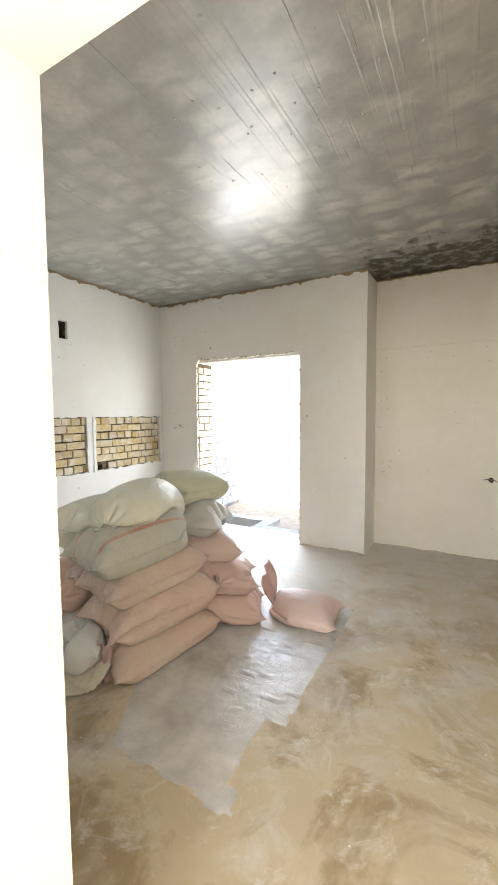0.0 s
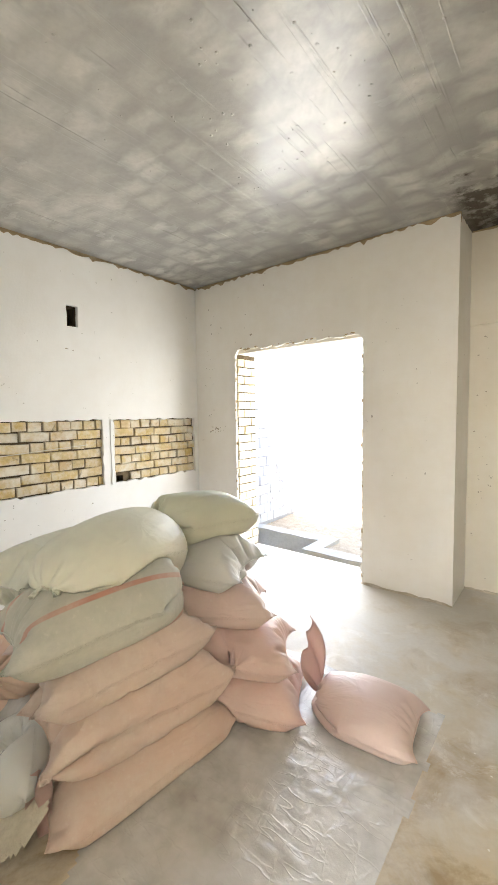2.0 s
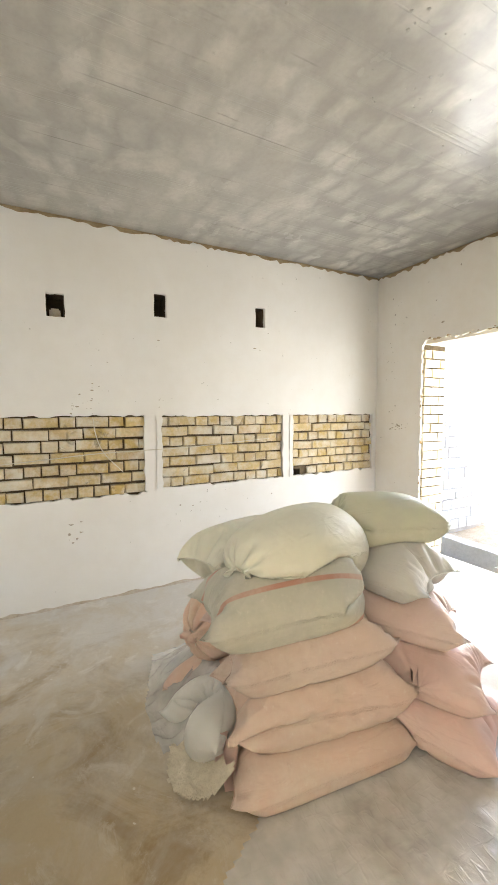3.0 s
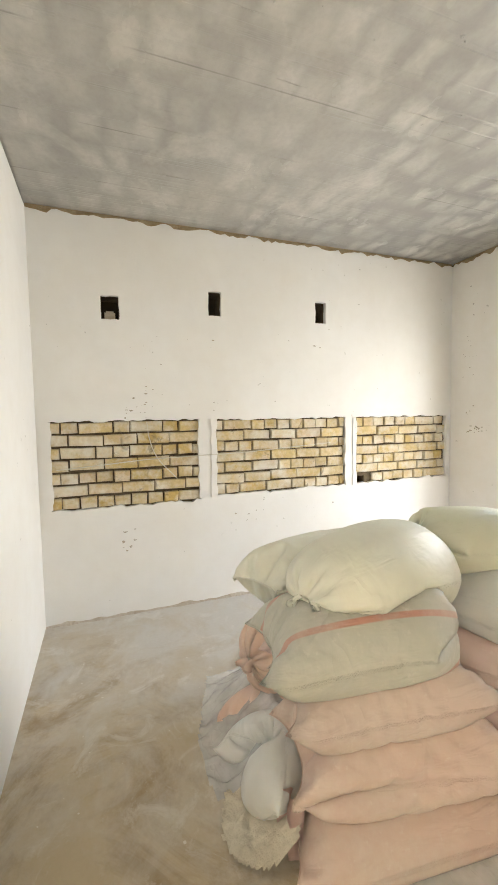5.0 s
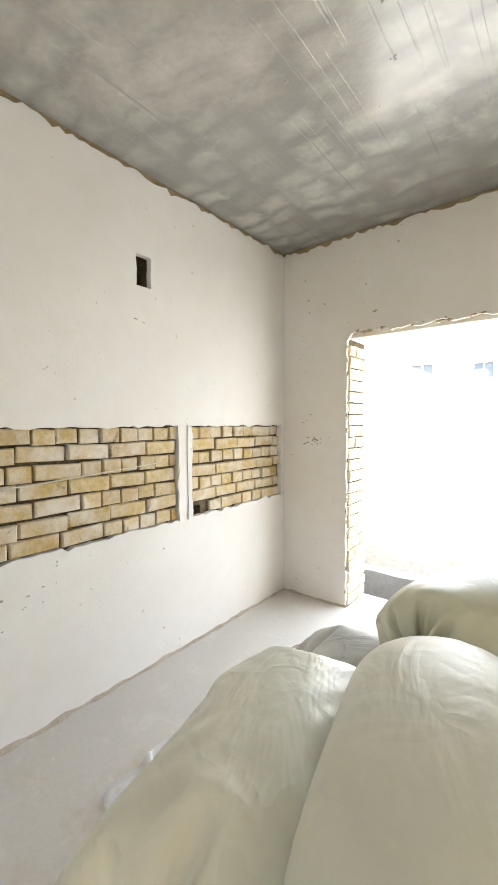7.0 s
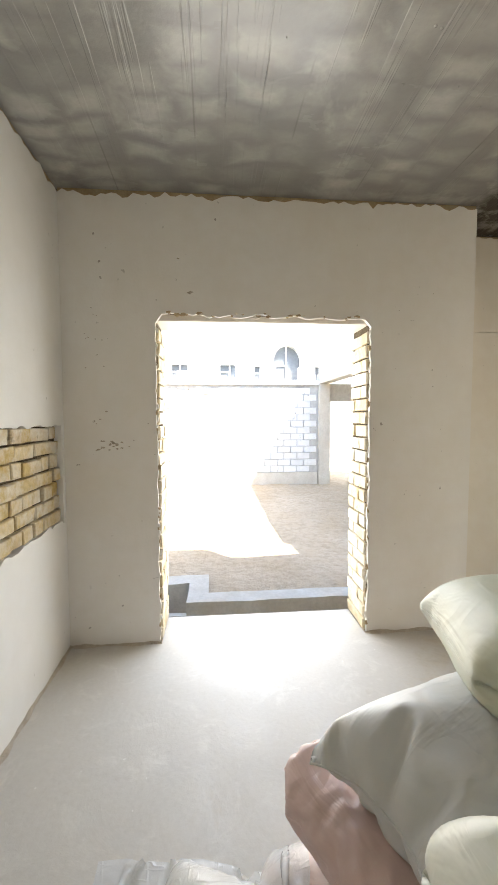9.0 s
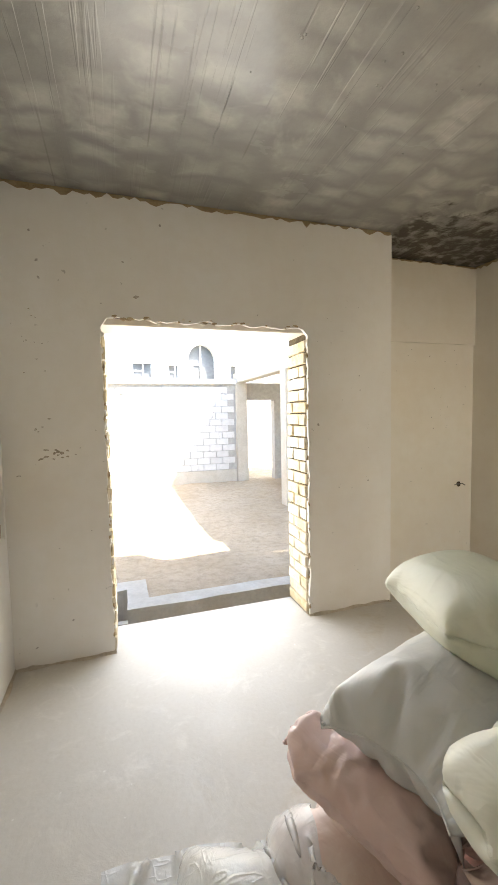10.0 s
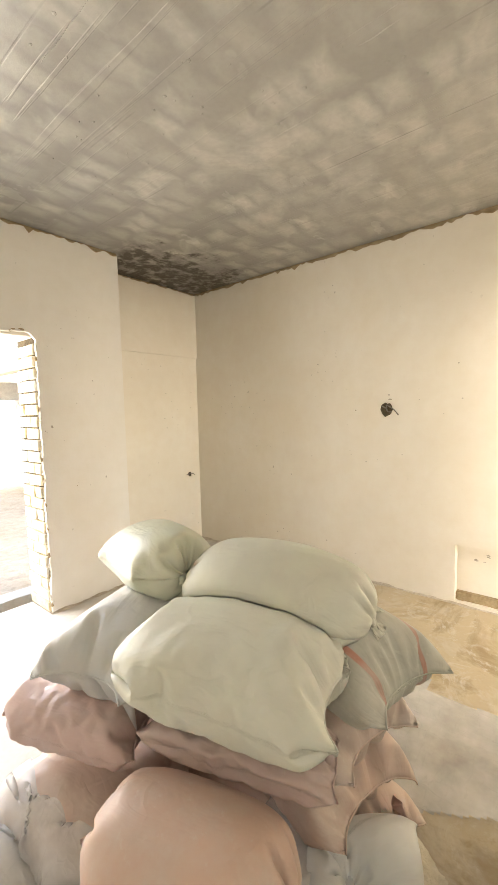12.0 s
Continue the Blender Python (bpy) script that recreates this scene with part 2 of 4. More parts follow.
def ceiling_material():
    """Cast concrete with a glossy skin: a lattice of pale blotches, seams of the form boards, wet and dark in one corner."""
    ma, nt, b, p = material("cast_concrete", 0.36)
    x, y, z = axes(nt, p)
    warp = nt.nodes.new("ShaderNodeVectorMath")
    warp.operation = "ADD"
    soft = node(nt, "ShaderNodeTexNoise", Scale=3.2, Detail=4.0)
    nt.links.new(p, soft.inputs["Vector"])
    shrink = nt.nodes.new("ShaderNodeVectorMath")
    shrink.operation = "SCALE"
    shrink.inputs["Scale"].default_value = 0.22
    nt.links.new(soft.outputs["Color"], shrink.inputs[0])
    nt.links.new(p, warp.inputs[0])
    nt.links.new(shrink.outputs[0], warp.inputs[1])
    flat = nt.nodes.new("ShaderNodeMapping")
    flat.inputs["Scale"].default_value = (0.75, 1.25, 0)
    nt.links.new(warp.outputs[0], flat.inputs["Vector"])
    cells = node(nt, "ShaderNodeTexVoronoi", Scale=4.6, Randomness=0.5)
    cells.distance = "CHEBYCHEV"
    cells.voronoi_dimensions, cells.feature = "2D", "SMOOTH_F1"
    cells.inputs["Smoothness"].default_value = 0.25
    nt.links.new(flat.outputs[0], cells.inputs["Vector"])
    blotch = ramp(nt, cells.outputs["Distance"], ((0.16, 1), (0.50, 0)))
    own = axes(nt, cells.outputs["Color"])[0]
    cloud = noise_of(nt, p, 0.9, 3, 0.5, (1, 1, 0))
    cloud2 = noise_of(nt, p, 2.6, 4, 0.55, (0.7, 1.3, 0))
    fine = noise_of(nt, p, 28, 4, 0.6, (1, 1, 0))
    c = mix(nt, ramp(nt, cloud, ((0.3, 0), (0.7, 1))), (0.31, 0.30, 0.275), (0.44, 0.42, 0.375))
    # the weaker sheen towards the yard side is painted in as a darker tone
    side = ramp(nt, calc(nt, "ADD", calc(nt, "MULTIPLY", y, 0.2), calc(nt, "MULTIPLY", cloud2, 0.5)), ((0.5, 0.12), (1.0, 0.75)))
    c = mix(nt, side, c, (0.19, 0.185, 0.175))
    show = calc(nt, "MULTIPLY", blotch, calc(nt, "ADD", 0.2, calc(nt, "MULTIPLY", own, 0.7)))
    c = mix(nt, calc(nt, "MULTIPLY", show, ramp(nt, cloud2, ((0.3, 0.5), (0.6, 1)))), c, (0.52, 0.505, 0.46))
    c = mix(nt, ramp(nt, noise_of(nt, p, 1.4, 5, 0.65, (1, 1, 0), 0.6), ((0.54, 0), (0.66, 0.6))), c, (0.53, 0.51, 0.46))
    c = mix(nt, ramp(nt, fine, ((0.4, 0), (0.85, 0.3))), c, (0.20, 0.19, 0.17))
    # seams between form boards, running towards the yard
    board = calc(nt, "FRACT", calc(nt, "ADD", calc(nt, "MULTIPLY", x, 1.9), calc(nt, "MULTIPLY", y, 0.02)))
    seam = ramp(nt, calc(nt, "ABSOLUTE", calc(nt, "SUBTRACT", board, 0.5), 0.0), ((0.004, 1), (0.012, 0)))
    seam = calc(nt, "MULTIPLY", seam, ramp(nt, noise_of(nt, p, 1.8, 3, 0.6, (1, 1, 0)), ((0.48, 0), (0.60, 0.5))))
    c = mix(nt, seam, c, (0.15, 0.14, 0.125))
    edge_x = ramp(nt, calc(nt, "ADD", x, 1.2), ((0.18, 0), (0.3, 1)))
    damp = calc(nt, "ADD", calc(nt, "SUBTRACT", y, 3.45), calc(nt, "MULTIPLY", calc(nt, "SUBTRACT", noise_of(nt, p, 3.6, 6, 0.65, (1, 1, 0)), 0.5), 1.6))
    wet = calc(nt, "MULTIPLY", ramp(nt, damp, ((0.42, 0), (0.60, 1.0))), edge_x)
    wet = calc(nt, "MULTIPLY", wet, ramp(nt, noise_of(nt, p, 9, 5, 0.65, (1, 1, 0)), ((0.38, 0.25), (0.52, 0.92))))
    c = mix(nt, wet, c, (0.045, 0.035, 0.022))
    nt.links.new(c, b.inputs["Base Color"])
    nt.links.new(calc(nt, "SUBTRACT", 0.55, calc(nt, "MULTIPLY", wet, 0.45)), b.inputs["Specular IOR Level"])
    nt.links.new(calc(nt, "SUBTRACT", 0.42, wet, True), b.inputs["Coat Weight"])
    nt.links.new(ramp(nt, cloud2, ((0.35, 0.12), (0.65, 0.28))), b.inputs["Coat Roughness"])
    # drawn streaks of cement skin and grain
    streak = ramp(nt, noise_of(nt, p, 1.0, 3, 0.6, (16, 0.4, 0)), ((0.56, 0), (0.60, 1)))
    h = calc(nt, "ADD", calc(nt, "MULTIPLY", cloud2, 0.5), calc(nt, "MULTIPLY", fine, 0.25))
    h = calc(nt, "ADD", h, calc(nt, "ADD", calc(nt, "MULTIPLY", streak, 0.35), calc(nt, "MULTIPLY", seam, -0.5)))
    bump(nt, b, h, 0.4, 0.010)
    return ma


def floor_material():
    """Cement screed: tan and damp in places, pale with dust in others."""
    ma, nt, b, p = material("cement_screed", 0.6)
    x, y, z = axes(nt, p)
    big = noise_of(nt, p, 0.8, 5, 0.6, None, 0.4)
    mid = noise_of(nt, p, 3.2, 6, 0.65, None, 0.5)
    fine = noise_of(nt, p, 40, 5, 0.6)
    # trodden dust lies thick between the doorway and the brick niches
    toward = calc(nt, "SUBTRACT", calc(nt, "MULTIPLY", y, 0.32), calc(nt, "MULTIPLY", x, 0.30))
    dust = ramp(nt, calc(nt, "ADD", calc(nt, "MULTIPLY", toward, 0.33), calc(nt, "MULTIPLY", calc(nt, "SUBTRACT", mid, 0.5), 0.9)), ((0.20, 0), (0.52, 0.9)))
    c = mix(nt, ramp(nt, big, ((0.35, 0), (0.65, 1))), (0.46, 0.37, 0.235), (0.56, 0.47, 0.32))
    c = mix(nt, ramp(nt, mid, ((0.5, 0), (0.72, 0.7))), c, (0.62, 0.55, 0.42))
    c = mix(nt, ramp(nt, noise_of(nt, p, 1.5, 6, 0.7, None, 0.8), ((0.49, 0), (0.60, 0.8))), c, (0.31, 0.22, 0.11))
    c = mix(nt, dust, c, (0.60, 0.575, 0.53))
    c = mix(nt, ramp(nt, noise_of(nt, p, 4.2, 7, 0.75, None, 1.2), ((0.54, 0), (0.66, 0.6))), c, (0.69, 0.66, 0.60))
    c = mix(nt, ramp(nt, fine, ((0.45, 0), (0.8, 0.12))), c, (0.30, 0.24, 0.15))
    spots = ramp(nt, noise_of(nt, p, 34, 1, 0.3), ((0.79, 0), (0.81, 0.8)))
    c = mix(nt, spots, c, (0.75, 0.73, 0.68))
    nt.links.new(c, b.inputs["Base Color"])
    nt.links.new(ramp(nt, mid, ((0.3, 0.42), (0.7, 0.75))), b.inputs["Roughness"])
    bump(nt, b, calc(nt, "ADD", calc(nt, "MULTIPLY", mid, 0.8), calc(nt, "MULTIPLY", fine, 0.2)), 0.3, 0.015)
    return ma


def earth_material():
    ma, nt, b, p = material("yard_earth", 0.95)
    n1 = noise_of(nt, p, 1.2, 6, 0.65)
    n2 = noise_of(nt, p, 9, 6, 0.7)
    c = mix(nt, ramp(nt, n1, ((0.35, 0), (0.7, 1))), (0.50, 0.385, 0.25), (0.60, 0.49, 0.35))
    c = mix(nt, ramp(nt, n2, ((0.45, 0), (0.7, 0.6))), c, (0.33, 0.245, 0.15))
    nt.links.new(c, b.inputs["Base Color"])
    bump(nt, b, n2, 0.8, 0.08)
    return ma


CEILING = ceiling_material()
SCREED = floor_material()
EARTH = earth_material()


# ---- builders ----
def link(name, bm, ma, smooth=False):
    me = bpy.data.meshes.new(name)
    bm.to_mesh(me)
    bm.free()
    if smooth:
        me.shade_smooth()
    me.materials.append(ma)
    return new(name, me)


def part(name, bm, ma, parent, label="", smooth=False):
    ob = link(name, bm, ma, smooth)
    ob.parent = parent
    if label:
        tagged(ob, label)
    return ob


def add_box(bm, x0, y0, z0, x1, y1, z1):
    m = Matrix.Translation(((x0 + x1) / 2, (y0 + y1) / 2, (z0 + z1) / 2)) @ Matrix.Diagonal((x1 - x0, y1 - y0, z1 - z0, 1))
    return bmesh.ops.create_cube(bm, size=1, matrix=m)["verts"]


def boxes(*rows, bevel=0.0):
    bm = bmesh.new()
    for row in rows:
        add_box(bm, *row)
    if bevel:
        bmesh.ops.bevel(bm, geom=bm.edges[:], offset=bevel, segments=2, affect="EDGES")
    return bm


def structure(ob, label, category):
    return tagged(ob, label, category, kind="structure")


def ragged(corners, rough, step=0.035):
    """A closed outline whose sides are broken up; rough gives each side's unevenness in metres."""
    out = []
    for i, (a, b) in enumerate(zip(corners, corners[1:] + corners[:1])):
        a, b = Vector(a), Vector(b)
        r = rough[i % len(rough)]
        n = max(1, int((b - a).length / step)) if r else 1
        side = Vector((-(b - a).y, (b - a).x)).normalized()
        for k in range(n):
            f = k / n
            d = 0.0
            if r and k:
                q = a + (b - a) * f
                d = r * (noise.noise(Vector((q.x * 9, q.y * 9, i))) + 0.8 * noise.noise(Vector((q.x * 31, q.y * 31, i + 5))) + random.uniform(-0.35, 0.35))
            out.append(a + (b - a) * f + side * d)
    return out


def sheet(outline, holes, place, depth):
    """A slab from a 2D outline with holes; place(u, v, d) gives the point at depth d."""
    bm = bmesh.new()
    edges = []
    for loop in [outline] + holes:
        vs = [bm.verts.new(place(p[0], p[1], 0.0)) for p in loop]
        edges += [bm.edges.new((a, b)) for a, b in zip(vs, vs[1:] + vs[:1])]
    bmesh.ops.triangle_fill(bm, edges=edges, use_beauty=True)
    shift = Vector(place(0, 0, depth)) - Vector(place(0, 0, 0))
    ext = bmesh.ops.extrude_face_region(bm, geom=bm.faces[:])
    bmesh.ops.translate(bm, verts=[g for g in ext["geom"] if isinstance(g, bmesh.types.BMVert)], vec=shift)
    bmesh.ops.recalc_face_normals(bm, faces=bm.faces[:])
    return bm


def rect(u0, v0, u1, v1):
    return [(u0, v0), (u1, v0), (u1, v1), (u0, v1)]


def brick_mesh(name, length, height, depth, seed):
    """A worn brick about its centre, long side along x, its face towards -y."""
    rnd = random.Random(seed)
    bm = boxes((-length / 2, -depth / 2, -height / 2, length / 2, depth / 2, height / 2))
    bmesh.ops.bevel(bm, geom=[e for e in bm.edges if all(v.co.y < 0 for v in e.verts)], offset=0.006, segments=1, affect="EDGES")
    for v in bm.verts:
        v.co += Vector([rnd.uniform(-0.003, 0.003) for _ in range(3)])
    me = bpy.data.meshes.new(name)
    bm.to_mesh(me)
    bm.free()
    return me


def lay(name, parent, meshes, ma, m):
    me = meshes[random.randrange(len(meshes))]
    if not me.materials:
        me.materials.append(ma)
    ob = new(name, me)
    ob.parent = parent
    ob.matrix_basis = m
    return ob


def tube(points, radius, sides=6):
    """A round wire through the points."""
    bm = bmesh.new()
    rings = []
    pts = [Vector(p) for p in points]
    for i, p in enumerate(pts):
        d = (pts[min(i + 1, len(pts) - 1)] - pts[max(i - 1, 0)]).normalized()
        q = d.to_track_quat("Z", "X")
        rings.append([bm.verts.new(p + q @ Vector((radius * math.cos(2 * math.pi * k / sides), radius * math.sin(2 * math.pi * k / sides), 0))) for k in range(sides)])
    for a, b in zip(rings, rings[1:]):
        for k in range(sides):
            bm.faces.new((a[k], a[(k + 1) % sides], b[(k + 1) % sides], b[k]))
    bm.faces.new(rings[0][::-1])
    bm.faces.new(rings[-1])
    return bm


def bend_line(points, n=24):
    """A smooth line through a few points."""
    pts = [Vector(p) for p in points]
    pts = [2 * pts[0] - pts[1]] + pts + [2 * pts[-1] - pts[-2]]
    out = []
    for i in range(1, len(pts) - 2):
        a, b, c, d = pts[i - 1:i + 3]
        for k in range(n // (len(pts) - 3)):
            t = k / (n // (len(pts) - 3))
            out.append(0.5 * (2 * b + (c - a) * t + (2 * a - 5 * b + 4 * c - d) * t * t + (3 * b - a - 3 * c + d) * t ** 3))
    out.append(pts[-2])
    return out


# ---- the room ----
TOP, WEST, NORTH, EAST, RECESS, PIER, SOUTH = 3.12, -3.86, 4.32, 0.43, 4.79, -0.95, 0.375
DOOR_W, DOOR_E, DOOR_TOP, OUTER = -3.225, -1.735, 2.30, 4.69

bm = boxes((WEST - 0.3, -3.3, -0.25, EAST + 0.3, NORTH, 0.0))
add_box(bm, PIER, NORTH, -0.25, EAST + 0.3, RECESS, 0.0)
add_box(bm, DOOR_W, NORTH, -0.25, DOOR_E, OUTER, 0.0)
structure(link("floor", bm, SCREED), "tan cement screed floor with pale dust", "floor")

# the ceiling slab with the cement ridges that the form boards left
bm = boxes((WEST - 0.3, -3.3, TOP, EAST + 0.3, RECESS + 0.3, TOP + 0.22))
rnd = random.Random(4)
for i in range(34):
    x = rnd.uniform(-3.6, 0.3)
    y = rnd.uniform(0.8, 3.6)
    n = rnd.uniform(0.15, 0.7)
    w = rnd.uniform(0.002, 0.005)
    drop = rnd.uniform(0.0012, 0.003)
    k = max(3, int(n / 0.06))
    rows = []
    for j in range(k + 1):
        yy = y + n * j / k
        xx = x + rnd.uniform(-0.004, 0.004)
        h = drop * math.sin(math.pi * (j + 0.4) / (k + 0.8)) * rnd.uniform(0.6, 1.2)
        rows.append([bm.verts.new((xx - w, yy, TOP + 0.001)), bm.verts.new((xx, yy, TOP - h)), bm.verts.new((xx + w, yy, TOP + 0.001))])
    for a, b in zip(rows, rows[1:]):
        bm.faces.new((a[0], b[0], b[1], a[1]))
        bm.faces.new((a[1], b[1], b[2], a[2]))
for i in range(150):
    p = Vector((rnd.gauss(-1.2, 0.8), rnd.gauss(2.6, 0.6), TOP))
    if WEST + 0.1 < p.x < EAST - 0.1:
        bmesh.ops.create_icosphere(bm, subdivisions=1, radius=1, matrix=Matrix.Translation(p) @ Matrix.Diagonal((*[rnd.uniform(0.003, 0.011)] * 2, rnd.uniform(0.002, 0.005), 1)))
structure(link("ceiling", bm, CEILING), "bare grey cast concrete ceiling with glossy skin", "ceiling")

# west wall: masonry with ducts, plaster cut away in three bands of brick
NICHES = ((0.455, 0.885, 1.60, 1.562), (1.735, 0.91, 3.02, 1.556), (3.14, 0.915, 4.262, 1.556))
DUCTS = ((0.86, 2.34, 0.99, 2.52), (1.70, 2.42, 1.81, 2.62), (2.70, 2.42, 2.81, 2.61))
west = lambda u, v, d: (WEST - d, u, v)
hole_low = (3.15, 0.905, 3.26, 0.975)
body = structure(link("wall_west", sheet(rect(-3.3, 0, NORTH + 0.03, TOP), [rect(*d) for d in DUCTS] + [rect(*hole_low)], lambda u, v, d: (WEST - 0.042 - d, u, v), 0.16), MORTAR), "brick wall with white plaster and three brick bands", "wall")
outline = ragged([(SOUTH, 0.0), (NORTH, 0.0), (NORTH, TOP - 0.03), (SOUTH, TOP - 0.03)], (0.010, 0, 0.026, 0))
holes = [ragged(rect(*n), (0.020, 0.012, 0.014, 0.012)) for n in NICHES] + [ragged(rect(*d), (0.006,), 0.03) for d in DUCTS]
part("plaster", sheet(outline, holes, west, 0.042), WHITE_PLASTER, body, "white plaster broken at its edges")
lump = part("brick", boxes((WEST - 0.19, 0.885, 2.341, WEST - 0.09, 0.965, 2.425), bevel=0.012), YELLOW_BRICK, body, "broken yellow brick in the duct")
part("backing", boxes((WEST - 0.36, -3.3, 0, WEST - 0.204, NORTH + 0.03, TOP)), DARK_HOLE, body, "dark backing of the ducts")
# pale beads of mortar at the ends of the bands
for y, w in ((0.435, 0.035), (1.618, 0.03), (1.718, 0.025), (3.036, 0.022), (3.122, 0.02), (4.275, 0.02)):
    bm = boxes((WEST - 0.03, y - w, 0.90, WEST + 0.008, y + w, 1.56))
    bmesh.ops.subdivide_edges(bm, edges=[e for e in bm.edges if abs(e.verts[0].co.z - e.verts[1].co.z) > 0.3], cuts=22)
    for v in bm.verts:
        v.co.y += 0.012 * noise.noise(Vector((y, v.co.z * 14, v.co.y * 30)))
        v.co.x += 0.007 * noise.noise(Vector((y * 3, v.co.z * 11, 7)))
    part("mortar_bead", bm, WHITE_PLASTER, body)

# loose wires across the bands
thing = structure(link("band_wire", tube(bend_line([(WEST + 0.004, 0.5, 1.20), (WEST + 0.01, 0.85, 1.225), (WEST + 0.006, 1.2, 1.25), (WEST + 0.012, 1.6, 1.26), (WEST + 0.012, 2.0, 1.27), (WEST + 0.008, 2.5, 1.30), (WEST + 0.006, 2.85, 1.32)], 36), 0.004), CORD), "thin pale wire laid along the brick bands", "wire")
thing = structure(link("band_wire", tube(bend_line([(WEST + 0.004, 1.17, 1.55), (WEST + 0.01, 1.19, 1.40), (WEST + 0.012, 1.25, 1.25), (WEST + 0.01, 1.40, 1.08)], 24), 0.004), CORD), "thin pale wire hanging over the brick band", "wire")

# north wall with the doorway
north = lambda u, v, d: (u, NORTH + d, v)
body = structure(link("wall_north", boxes((WEST - 0.3, NORTH + 0.03, 0, DOOR_W - 0.016, OUTER, TOP), (DOOR_W - 0.016, NORTH + 0.03, DOOR_TOP + 0.02, DOOR_E + 0.016, OUTER, TOP), (DOOR_E + 0.016, NORTH + 0.03, 0, PIER - 0.02, OUTER, TOP), (PIER - 0.3, OUTER, 0, PIER - 0.02, RECESS + 0.3, TOP)), MORTAR), "plastered brick wall with a raw doorway", "wall")
outline = ragged([(WEST, 0.0), (DOOR_W - 0.012, 0.0), (DOOR_W - 0.012, DOOR_TOP - 0.05), (DOOR_W + 0.03, DOOR_TOP + 0.012), (DOOR_E - 0.03, DOOR_TOP + 0.0), (DOOR_E + 0.014, DOOR_TOP - 0.05), (DOOR_E + 0.014, 0.0), (PIER, 0.0), (PIER, TOP - 0.025), (WEST, TOP - 0.035)], (0.008, 0.008, 0, 0.016, 0, 0.009, 0.008, 0, 0.034, 0))
part("plaster", sheet(outline, [], north, 0.03), IVORY_PLASTER, body, "ivory plaster chipped round the doorway")
part("lintel", boxes((DOOR_W - 0.1, NORTH + 0.034, DOOR_TOP - 0.025, DOOR_E + 0.1, OUTER + 0.003, DOOR_TOP + 0.018), bevel=0.006), CREAM_PLASTER, body, "cream plastered lintel")
pier = lambda u, v, d: (PIER - d, u, v)
part("pier_plaster", sheet(ragged([(NORTH + 0.03, 0.0), (RECESS, 0.0), (RECESS, TOP - 0.02), (NORTH + 0.03, TOP - 0.02)], (0.005, 0, 0.015, 0)), [], pier, 0.02), IVORY_PLASTER, body)
# broken plaster crumbs over the doorway
rnd = random.Random(9)
for i in range(26):
    x = rnd.uniform(DOOR_W + 0.05, DOOR_E - 0.05)
    r = rnd.uniform(0.008, 0.022)
    bm = bmesh.new()
    bmesh.ops.create_icosphere(bm, subdivisions=1, radius=1, matrix=Matrix.Translation((x, NORTH + 0.004, DOOR_TOP + 0.012 + rnd.uniform(-0.008, 0.016))) @ Matrix.Diagonal((r * 1.6, 0.008, r * 0.7, 1)))
    for v in bm.verts:
        v.co += Vector([rnd.uniform(-0.004, 0.004) for _ in range(3)])
    part("plaster_crumb", bm, CLAY if rnd.random() < 0.6 else CREAM_PLASTER, body)

# chips along the raw edges of the doorway
for i in range(56):
    x = (DOOR_W - 0.006 if i % 2 else DOOR_E + 0.008) + rnd.uniform(-0.008, 0.008)
    r = rnd.uniform(0.006, 0.017)
    bm = bmesh.new()
    bmesh.ops.create_icosphere(bm, subdivisions=1, radius=1, matrix=Matrix.Translation((x, NORTH + 0.004, rnd.uniform(0.05, DOOR_TOP - 0.06))) @ Matrix.Diagonal((r * 0.7, 0.008, r * 1.7, 1)))
    for v in bm.verts:
        v.co += Vector([rnd.uniform(-0.004, 0.004) for _ in range(3)])
    part("plaster_crumb", bm, CLAY if rnd.random() < 0.5 else IVORY_PLASTER, body)

# recess wall, east wall with a low niche
recess = lambda u, v, d: (u, RECESS + d, v)
body = structure(link("wall_recess", boxes((PIER - 0.02, RECESS + 0.03, 0, EAST + 0.3, RECESS + 0.3, TOP)), CLAY), "cream plastered recess wall with a ledge line", "wall")
part("plaster", sheet(ragged([(PIER, 0.0), (EAST, 0.0), (EAST, 2.325), (PIER, 2.325)], (0.008, 0, 0, 0)), [], recess, 0.03), CREAM_PLASTER, body)
part("upper_plaster", sheet(ragged([(PIER, 2.325), (EAST, 2.325), (EAST, TOP - 0.022), (PIER, TOP - 0.022)], (0.003, 0, 0.018, 0)), [], lambda u, v, d: (u, RECESS - 0.02 + d, v), 0.05), CREAM_PLASTER, body)
east = lambda u, v, d: (EAST + d, u, v)
NICHE_E = (0.95, 0.03, 1.75, 0.505)
body = structure(link("wall_east", boxes((EAST + 0.12, -3.3, 0, EAST + 0.3, RECESS + 0.3, TOP)), CLAY), "cream plastered wall with a low niche", "wall")
part("plaster", sheet(ragged([(-3.3, 0.0), (RECESS, 0.0), (RECESS, TOP - 0.03), (-3.3, TOP - 0.03)], (0.009, 0, 0.026, 0)), [ragged(rect(*NICHE_E), (0.006, 0.003, 0.003, 0.003))], east, 0.119), CREAM_PLASTER, body)
part("niche_back", boxes((EAST + 0.075, 0.9, 0.1, EAST + 0.119, 1.8, 0.6)), CREAM_PLASTER, body)
part("niche_rubble", boxes((EAST + 0.03, 0.95, 0.0, EAST + 0.119, 1.75, 0.1), bevel=0.012), CLAY, body, "crumbled mortar in the niche")

